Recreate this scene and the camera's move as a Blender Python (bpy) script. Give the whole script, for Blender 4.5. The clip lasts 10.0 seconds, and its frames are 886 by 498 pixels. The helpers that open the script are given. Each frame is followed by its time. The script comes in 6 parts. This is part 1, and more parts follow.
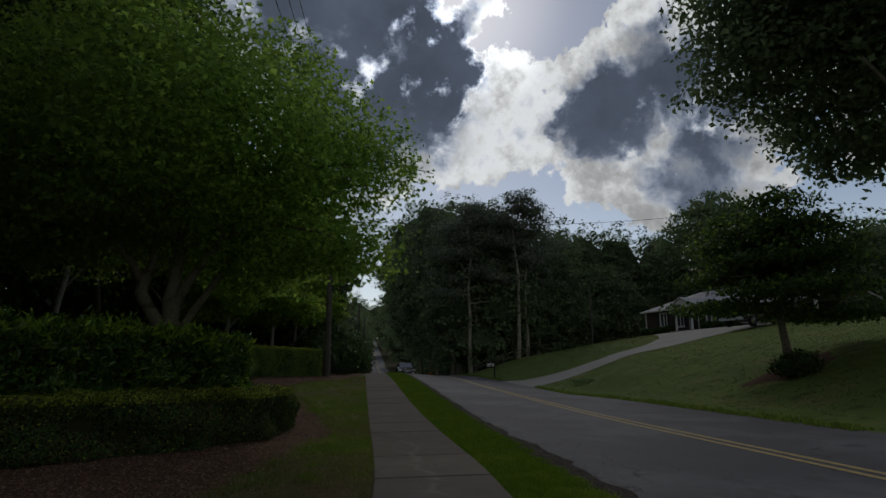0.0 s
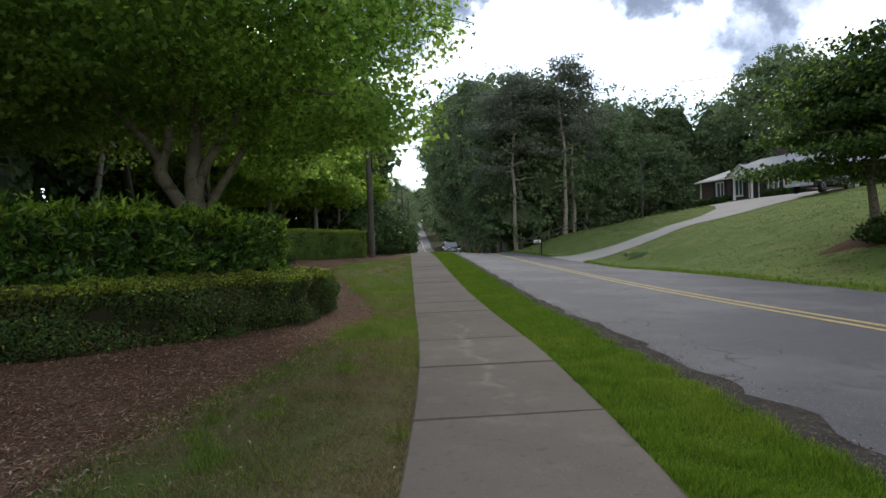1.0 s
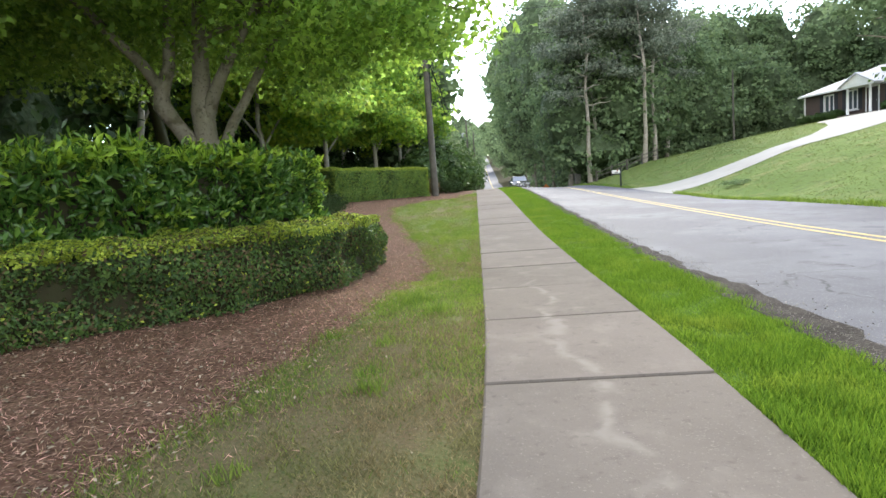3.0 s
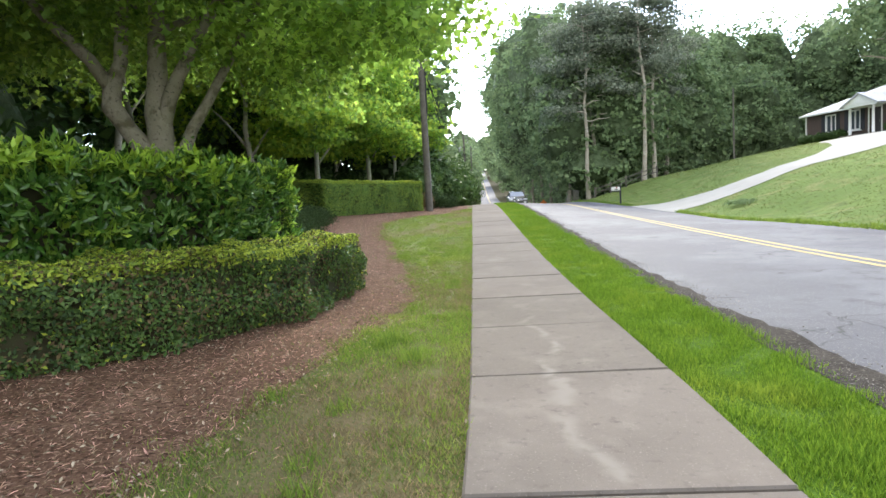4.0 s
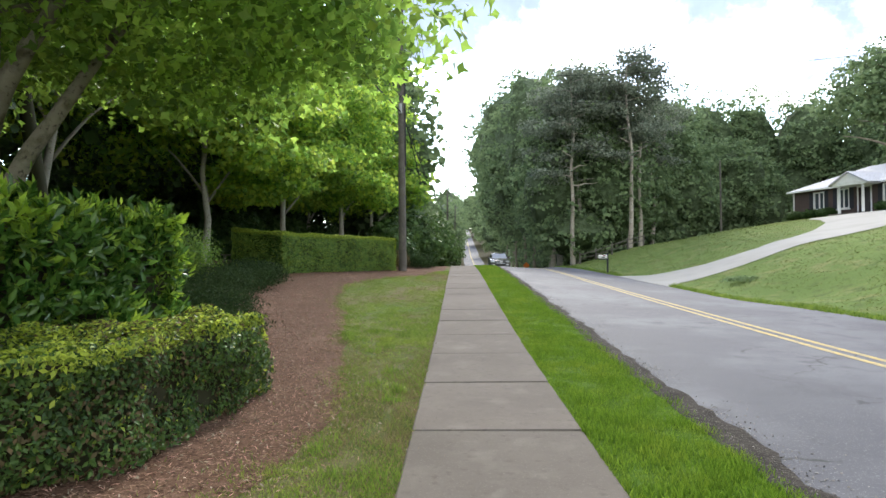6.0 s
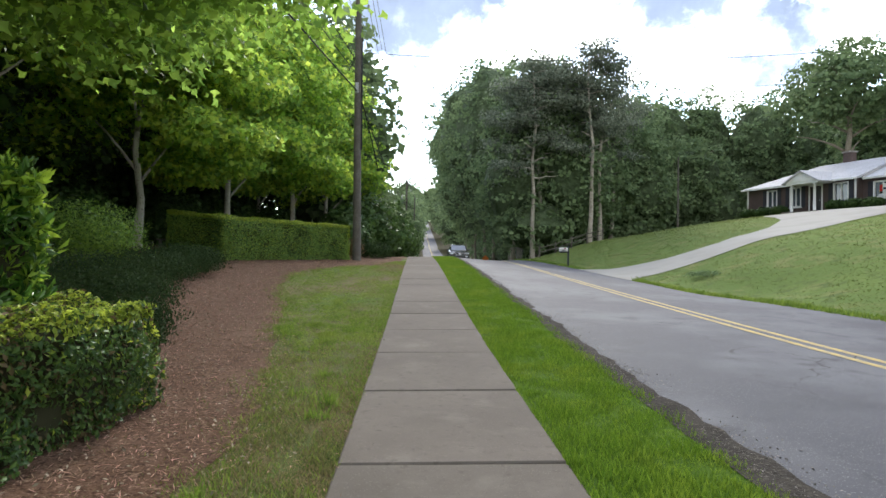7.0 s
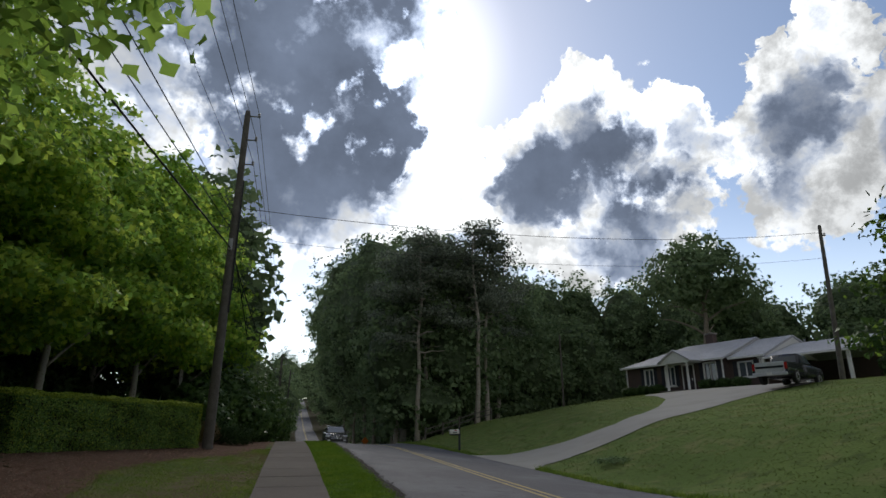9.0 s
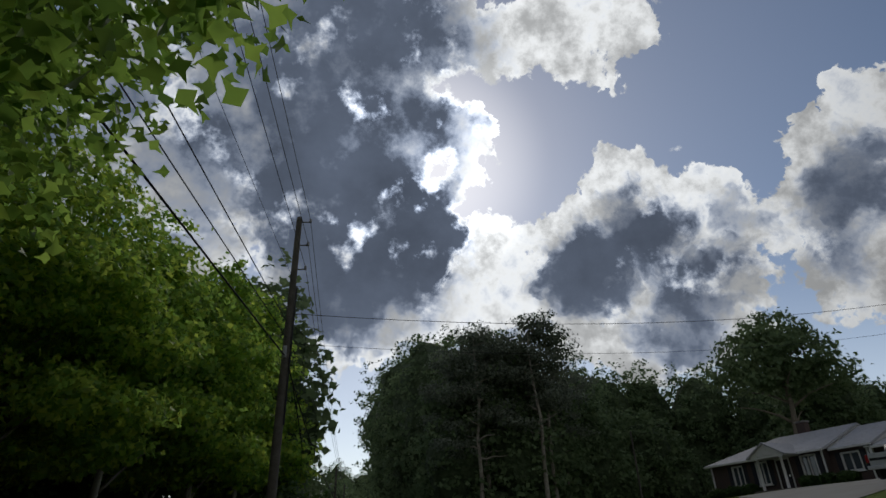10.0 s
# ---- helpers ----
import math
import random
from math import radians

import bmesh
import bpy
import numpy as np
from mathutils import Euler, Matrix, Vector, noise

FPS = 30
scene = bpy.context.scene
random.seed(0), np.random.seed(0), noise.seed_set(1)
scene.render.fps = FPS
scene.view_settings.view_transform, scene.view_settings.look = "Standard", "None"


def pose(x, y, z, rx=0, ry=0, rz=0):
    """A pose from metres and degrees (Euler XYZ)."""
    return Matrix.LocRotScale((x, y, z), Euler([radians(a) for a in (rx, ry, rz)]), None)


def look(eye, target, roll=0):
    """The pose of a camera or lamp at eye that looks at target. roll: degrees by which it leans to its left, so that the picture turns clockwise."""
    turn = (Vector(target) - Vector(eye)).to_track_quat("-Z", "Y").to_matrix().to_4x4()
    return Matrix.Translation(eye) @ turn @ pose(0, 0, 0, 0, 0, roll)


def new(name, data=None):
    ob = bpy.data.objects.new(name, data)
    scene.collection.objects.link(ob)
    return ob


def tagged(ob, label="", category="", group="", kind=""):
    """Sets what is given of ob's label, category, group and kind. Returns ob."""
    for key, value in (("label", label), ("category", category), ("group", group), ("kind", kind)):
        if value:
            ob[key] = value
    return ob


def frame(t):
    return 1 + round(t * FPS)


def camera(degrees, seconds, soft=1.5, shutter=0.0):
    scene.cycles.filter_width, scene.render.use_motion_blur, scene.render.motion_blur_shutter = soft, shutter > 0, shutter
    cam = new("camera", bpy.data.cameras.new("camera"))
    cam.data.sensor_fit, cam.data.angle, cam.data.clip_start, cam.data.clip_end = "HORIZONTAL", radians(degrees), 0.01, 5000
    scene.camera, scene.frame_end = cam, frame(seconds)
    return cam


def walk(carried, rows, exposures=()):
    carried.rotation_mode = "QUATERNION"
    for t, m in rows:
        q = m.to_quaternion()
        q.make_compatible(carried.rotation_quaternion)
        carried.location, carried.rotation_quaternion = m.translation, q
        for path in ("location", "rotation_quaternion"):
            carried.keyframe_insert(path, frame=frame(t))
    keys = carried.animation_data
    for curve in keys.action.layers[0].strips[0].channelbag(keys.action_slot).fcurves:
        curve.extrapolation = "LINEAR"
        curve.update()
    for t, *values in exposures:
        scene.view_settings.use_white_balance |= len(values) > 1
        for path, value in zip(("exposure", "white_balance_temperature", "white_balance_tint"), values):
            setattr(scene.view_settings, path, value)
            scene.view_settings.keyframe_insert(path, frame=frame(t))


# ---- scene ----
cam = camera(76.0, 10.0)
PATH = [
    (0, (-0.945, -2.485, 1.385), (-0.67, -0.546, 1.789), -0.6),
    (0.5, (-0.872, -1.706, 1.351), (-0.602, 0.269, 1.523), -3.2),
    (1, (-0.83, -1.106, 1.326), (-0.71, 0.89, 1.317), -2.3),
    (1.5, (-0.716, -0.464, 1.326), (-0.718, 1.535, 1.256), -5.7),
    (2, (-0.838, 0.152, 1.337), (-0.952, 2.137, 1.119), -3.1),
    (3.5, (-0.688, 2.023, 1.342), (-0.825, 4.006, 1.124), -4.9),
    (4, (-0.647, 2.578, 1.376), (-0.764, 4.567, 1.204), -3.5),
    (4.5, (-0.493, 3.126, 1.444), (-0.521, 5.118, 1.27), -5.1),
    (5, (-0.423, 3.791, 1.428), (-0.439, 5.787, 1.3), -3.5),
    (5.5, (-0.337, 4.449, 1.418), (-0.291, 6.437, 1.208), -3.9),
    (6, (-0.332, 5.161, 1.552), (-0.382, 7.16, 1.577), -0.6),
    (7.5, (-0.173, 7.219, 1.357), (-0.017, 9.213, 1.347), 0.1),
    (8, (-0.1, 7.917, 1.464), (0.045, 9.911, 1.5), -1.3),
    (8.5, (-0.065, 8.317, 1.522), (0.222, 10.269, 1.85), 0.8),
    (9, (-0.121, 9.145, 1.559), (0.356, 10.99, 2.164), 0.1),
    (9.5, (-0.235, 9.871, 1.726), (0.14, 11.583, 2.688), -3.2),
    (10, (-0.385, 10.22, 1.745), (-0.084, 11.966, 2.672), -2.0),
]
walk(cam, [(t, look(eye, target, roll)) for t, eye, target, roll in PATH], [(0, -3.0), (0.5, -2.05), (1.0, -0.85), (1.5, -0.25), (2.0, 0.1), (3.5, 1.0), (4.5, 0.75), (5.0, 0.7), (5.5, 0.42), (6.0, 0.45), (7.5, -0.12), (8.0, -0.3), (8.5, -0.95), (9.0, -1.85), (9.5, -2.4), (10.0, -2.7)])

# ---- light ----
SUN_AZ, SUN_EL = radians(8), radians(36)      # to the right of +y, and above the horizon
world = bpy.data.worlds.new("sky")
scene.world = world
world.use_nodes = True


# cumulus heaps: azimuth, elevation, radius in degrees, weight
CLOUDS = [(-6.1, 43.1, 13.9, 1), (-1, 32.7, 10.6, 1), (-0.5, 24.2, 6.7, 1), (7, 28.3, 4.2, 1.05), (-18.5, 35.7, 12.1, 0.9), (12.1, 48.3, 4.2, 0.9), (19.8, 46.2, 3.7, 0.85), (27.7, 47.1, 4.4, 0.9), (33.8, 45.3, 3.3, 0.9), (10.1, 41.7, 2.7, 0.8),
          (12.9, 38.8, 3.3, 0.85), (8.5, 35.7, 5, 0.8), (15.9, 27.3, 3.9, 0.85), (14.3, 23.5, 5, 0.85), (21.2, 28.6, 2.2, 0.8), (8.1, 22, 4.5, 0.8), (30.6, 31.6, 3.7, 0.95), (26.6, 27.3, 3.7, 1), (25.3, 23.5, 5.2, 1), (32.3, 26.2, 5.5, 1), (40.9, 25.8, 3.7, 0.95),
          (35.6, 21.8, 5.7, 0.95), (47.8, 29.8, 2.7, 0.95), (53.6, 31.4, 2.4, 0.95), (49.3, 26.2, 4.6, 1), (50.1, 21.5, 5.9, 0.95), (30.3, 17.4, 3.9, 0.75), (22.3, 19.4, 4.2, 0.7), (62, 24, 7, 0.9), (-34, 30, 10, 0.85), (-52, 26, 12, 0.8), (-16, 14, 7, 0.75)]
# their shaded undersides
CORES = [(-3.2, 43.4, 13.4, 0.8), (-0.8, 29.9, 10.6, 1), (-2.3, 23, 6.1, 0.9), (7, 28.3, 4.3, 1.1), (-19.1, 38.2, 12.4, 0.6), (24.7, 23.6, 4.5, 1), (31.3, 27, 4.1, 0.8), (35.9, 21.2, 4.2, 0.75), (40.9, 25.8, 2.4, 0.4), (49.9, 25.5, 3.8, 0.75), (47.6, 21.8, 3.3, 0.55), (32.9, 17.2, 4.2, 0.6), (62, 23, 5, 0.7), (-40, 28, 12, 0.7)]


def heading(az, el):
    return (math.sin(radians(az)) * math.cos(radians(el)), math.cos(radians(az)) * math.cos(radians(el)), math.sin(radians(el)))


def sky_nodes():
    nt = world.node_tree
    nt.nodes.clear()
    n, l = nt.nodes.new, nt.links.new

    def math_(op, a, b=None, c=None, clamp=False):
        m = n("ShaderNodeMath")
        m.operation, m.use_clamp = op, clamp
        for i, v in enumerate((a, b, c)):
            if v is None:
                continue
            if isinstance(v, (int, float)):
                m.inputs[i].default_value = v
            else:
                l(v, m.inputs[i])
        return m.outputs[0]

    def smooth(v, lo, hi, to_lo=0.0, to_hi=1.0):
        m = n("ShaderNodeMapRange")
        m.interpolation_type = "SMOOTHSTEP"
        l(v, m.inputs[0])
        for i, x in enumerate((lo, hi, to_lo, to_hi)):
            m.inputs[i + 1].default_value = x
        return m.outputs[0]

    def fbm(vec, scale, detail, rough=0.55, off=0.0):
        t = n("ShaderNodeTexNoise")
        t.inputs["Scale"].default_value, t.inputs["Detail"].default_value, t.inputs["Roughness"].default_value = scale, detail, rough
        add = n("ShaderNodeVectorMath")
        add.operation = "ADD"
        l(vec, add.inputs[0])
        add.inputs[1].default_value = (off, off * 0.7, off * 1.3)
        l(add.outputs[0], t.inputs["Vector"])
        return t.outputs["Fac"]

    def mix(fac, a, b):
        m = n("ShaderNodeMix")
        m.data_type = "RGBA"
        l(fac, m.inputs["Factor"])
        for s, v in ((m.inputs["A"], a), (m.inputs["B"], b)):
            if isinstance(v, tuple):
                s.default_value = (*v, 1)
            else:
                l(v, s)
        return m.outputs["Result"]

    coord = n("ShaderNodeTexCoord").outputs["Generated"]
    sep = n("ShaderNodeSeparateXYZ")
    l(coord, sep.inputs[0])
    sky = n("ShaderNodeTexSky")
    sky.sky_type, sky.sun_disc, sky.ozone_density, sky.dust_density = "NISHITA", False, 3.0, 0.5
    sky.sun_elevation, sky.sun_rotation = SUN_EL, SUN_AZ
    sunv = n("ShaderNodeVectorMath")
    sunv.operation = "DOT_PRODUCT"
    l(coord, sunv.inputs[0])
    sunv.inputs[1].default_value = heading(math.degrees(SUN_AZ), math.degrees(SUN_EL))
    near = smooth(sunv.outputs["Value"], 0.55, 1.0)
    core = smooth(sunv.outputs["Value"], 0.975, 1.0)
    low = smooth(sep.outputs["Z"], 0.05, 0.40, 1.0, 0.0)
    def warped(vec, scale, amount, off):
        t = n("ShaderNodeTexNoise")
        t.inputs["Scale"].default_value, t.inputs["Detail"].default_value, t.inputs["Roughness"].default_value = scale, 4, 0.6
        add = n("ShaderNodeVectorMath")
        add.operation = "ADD"
        l(vec, add.inputs[0])
        add.inputs[1].default_value = (off, off, off)
        l(add.outputs[0], t.inputs["Vector"])
        m = n("ShaderNodeVectorMath")
        m.operation = "MULTIPLY_ADD"
        l(t.outputs["Color"], m.inputs[0])
        m.inputs[1].default_value = (amount, amount, amount)
        l(vec, m.inputs[2])
        back_ = n("ShaderNodeVectorMath")
        back_.operation = "SUBTRACT"
        l(m.outputs[0], back_.inputs[0])
        back_.inputs[1].default_value = (amount / 2, amount / 2, amount / 2)
        nn_ = n("ShaderNodeVectorMath")
        nn_.operation = "NORMALIZE"
        l(back_.outputs[0], nn_.inputs[0])
        return nn_.outputs[0]

    bent = warped(warped(coord, 9.0, 0.16, 1.7), 30.0, 0.06, 4.4)     # billowing outlines

    def heaps(blobs, outer, inner):
        total = None
        for az, el, rad, w in blobs:
            d = n("ShaderNodeVectorMath")
            d.operation = "DOT_PRODUCT"
            l(bent, d.inputs[0])
            d.inputs[1].default_value = heading(az, el)
            v = smooth(d.outputs["Value"], math.cos(radians(rad * outer)), math.cos(radians(rad * inner)), 0.0, w)
            total = v if total is None else math_("MAXIMUM", total, v)
        return total

    back = smooth(sep.outputs["Y"], -0.1, 0.45, 0.72, 0.0)          # broken cloud over the rest of the sky
    heap = math_("MAXIMUM", heaps(CLOUDS, 1.55, 0.3), back)
    puffs = fbm(coord, 8.5, 11, 0.60, CLOUD_OFF)
    fine = fbm(coord, 22.0, 8, 0.62, 5.0)
    field = math_("MULTIPLY_ADD", heap, 0.52, math_("MULTIPLY_ADD", puffs, 1.3, -0.40))
    field = math_("ADD", field, math_("MULTIPLY", math_("SUBTRACT", fine, 0.5), 0.45))
    mass = smooth(field, 0.465, 0.55)
    billow = fbm(coord, 13.0, 10, 0.62, 2.0)
    under = math_("MULTIPLY_ADD", math_("SUBTRACT", billow, 0.5), 1.9, heaps(CORES, 1.45, 0.2))
    thick = math_("MULTIPLY", smooth(field, 0.50, 0.70), smooth(under, 0.05, 0.85))
    lit = math_("ADD", math_("MULTIPLY_ADD", near, 12.0, 4.8), math_("MULTIPLY", core, 22.0))
    lit = math_("MULTIPLY", lit, smooth(billow, 0.36, 0.62, 0.55, 1.25))
    dark = math_("MULTIPLY_ADD", low, 2.0, 2.6)
    dark = math_("ADD", dark, math_("MULTIPLY", math_("SUBTRACT", fbm(coord, 6.0, 9, 0.6, 11.0), 0.42), 4.0))
    shade = math_("MULTIPLY_ADD", thick, math_("SUBTRACT", dark, lit), lit)
    tint = mix(thick, (0.96, 0.985, 1.0), (0.62, 0.77, 1.08))
    cloud = n("ShaderNodeVectorMath")
    cloud.operation = "SCALE"
    l(tint, cloud.inputs[0])
    l(shade, cloud.inputs["Scale"])
    clear = n("ShaderNodeVectorMath")
    clear.operation = "SCALE"
    l(sky.outputs[0], clear.inputs[0])
    clear.inputs["Scale"].default_value = 1.3
    glow = n("ShaderNodeVectorMath")
    glow.operation = "ADD"
    l(clear.outputs[0], glow.inputs[0])
    haze = n("ShaderNodeVectorMath")
    haze.operation = "SCALE"
    haze.inputs[0].default_value = (1.0, 0.97, 0.92)
    l(math_("ADD", math_("MULTIPLY", core, 5.0), math_("MULTIPLY_ADD", low, 6.0, math_("MULTIPLY", near, 1.6))), haze.inputs["Scale"])
    l(haze.outputs[0], glow.inputs[1])
    out = mix(mass, glow.outputs[0], cloud.outputs[0])
    bg = n("ShaderNodeBackground")
    l(out, bg.inputs["Color"])
    bg.inputs["Strength"].default_value = SKY
    l(bg.outputs[0], n("ShaderNodeOutputWorld").inputs["Surface"])


CLOUD_OFF, SKY = 3.1, 0.30
sky_nodes()
sun = new("sun", bpy.data.lights.new("sun", "SUN"))
sun.data.energy, sun.data.angle, sun.data.color = 3.4, radians(14), (1.0, 0.95, 0.86)
sun.matrix_world = look((20 * math.sin(SUN_AZ), 20, 20 * math.tan(SUN_EL)), (0, 0, 0))


# ---- materials ----
def material(name, base, rough=0.8, var=(), bump=0.0, bump_scale=30.0, translucent=0.0, metal=0.0, spec=0.3, island=0.0, objrand=0.0, coords="Object"):
    """base: a colour; var: (scale, colour, lo, hi, detail) layers of noise; island / objrand: spread of brightness from piece to piece."""
    m = bpy.data.materials.new(name)
    m.use_nodes = True
    nt = m.node_tree
    nt.nodes.clear()
    n, l = nt.nodes.new, nt.links.new
    out, bsdf = n("ShaderNodeOutputMaterial"), n("ShaderNodeBsdfPrincipled")
    bsdf.inputs["Roughness"].default_value, bsdf.inputs["Metallic"].default_value = rough, metal
    bsdf.inputs["Specular IOR Level"].default_value = spec
    where = n("ShaderNodeTexCoord").outputs[coords] if coords == "Object" else n("ShaderNodeNewGeometry").outputs["Position"]
    col = n("ShaderNodeRGB")
    col.outputs[0].default_value = (*base, 1)
    c = col.outputs[0]
    for k, (scale, colour, lo, hi, detail) in enumerate(var):
        t = n("ShaderNodeTexNoise")
        t.inputs["Scale"].default_value, t.inputs["Detail"].default_value, t.inputs["Roughness"].default_value = scale, detail, 0.6
        l(where, t.inputs["Vector"])
        r = n("ShaderNodeMapRange")
        r.interpolation_type = "SMOOTHSTEP"
        l(t.outputs["Fac"], r.inputs[0])
        r.inputs[1].default_value, r.inputs[2].default_value = lo, hi
        x = n("ShaderNodeMix")
        x.data_type = "RGBA"
        l(r.outputs[0], x.inputs["Factor"])
        l(c, x.inputs["A"])
        x.inputs["B"].default_value = (*colour, 1)
        c = x.outputs["Result"]
    for spread, node, socket in ((island, "ShaderNodeNewGeometry", "Random Per Island"), (objrand, "ShaderNodeObjectInfo", "Random")):
        if spread:
            h = n("ShaderNodeHueSaturation")
            r = n("ShaderNodeMapRange")
            l(n(node).outputs[socket], r.inputs[0])
            r.inputs[3].default_value, r.inputs[4].default_value = 1 - spread, 1 + spread
            l(r.outputs[0], h.inputs["Value"])
            r2 = n("ShaderNodeMapRange")
            l(r.outputs[0], r2.inputs[0])
            r2.inputs[1].default_value, r2.inputs[2].default_value = 1 - spread, 1 + spread
            r2.inputs[3].default_value, r2.inputs[4].default_value = 0.5 + 0.04 * spread, 0.5 - 0.04 * spread
            l(r2.outputs[0], h.inputs["Hue"])
            l(c, h.inputs["Color"])
            c = h.outputs[0]
    l(c, bsdf.inputs["Base Color"])
    if bump:
        t = n("ShaderNodeTexNoise")
        t.inputs["Scale"].default_value, t.inputs["Detail"].default_value = bump_scale, 6
        l(where, t.inputs["Vector"])
        b = n("ShaderNodeBump")
        b.inputs["Strength"].default_value, b.inputs["Distance"].default_value = min(1, bump * 20), bump
        l(t.outputs["Fac"], b.inputs["Height"])
        l(b.outputs[0], bsdf.inputs["Normal"])
    shader = bsdf.outputs[0]
    if translucent:
        tr = n("ShaderNodeBsdfTranslucent")
        h = n("ShaderNodeHueSaturation")
        h.inputs["Value"].default_value, h.inputs["Saturation"].default_value, h.inputs["Hue"].default_value = 1.6, 1.0, 0.49
        l(c, h.inputs["Color"])
        l(h.outputs[0], tr.inputs["Color"])
        mx = n("ShaderNodeMixShader")
        mx.inputs[0].default_value = translucent
        l(shader, mx.inputs[1])
        l(tr.outputs[0], mx.inputs[2])
        shader = mx.outputs[0]
    l(shader, out.inputs["Surface"])
    return m


def leaf(name, base, rough=0.55, tr=0.4, spec=0.25, island=0.35, blotch=None):
    var = [(0.9, blotch, 0.45, 0.7, 2)] if blotch else []
    return material(name, base, rough, var, translucent=tr, spec=spec, island=island)


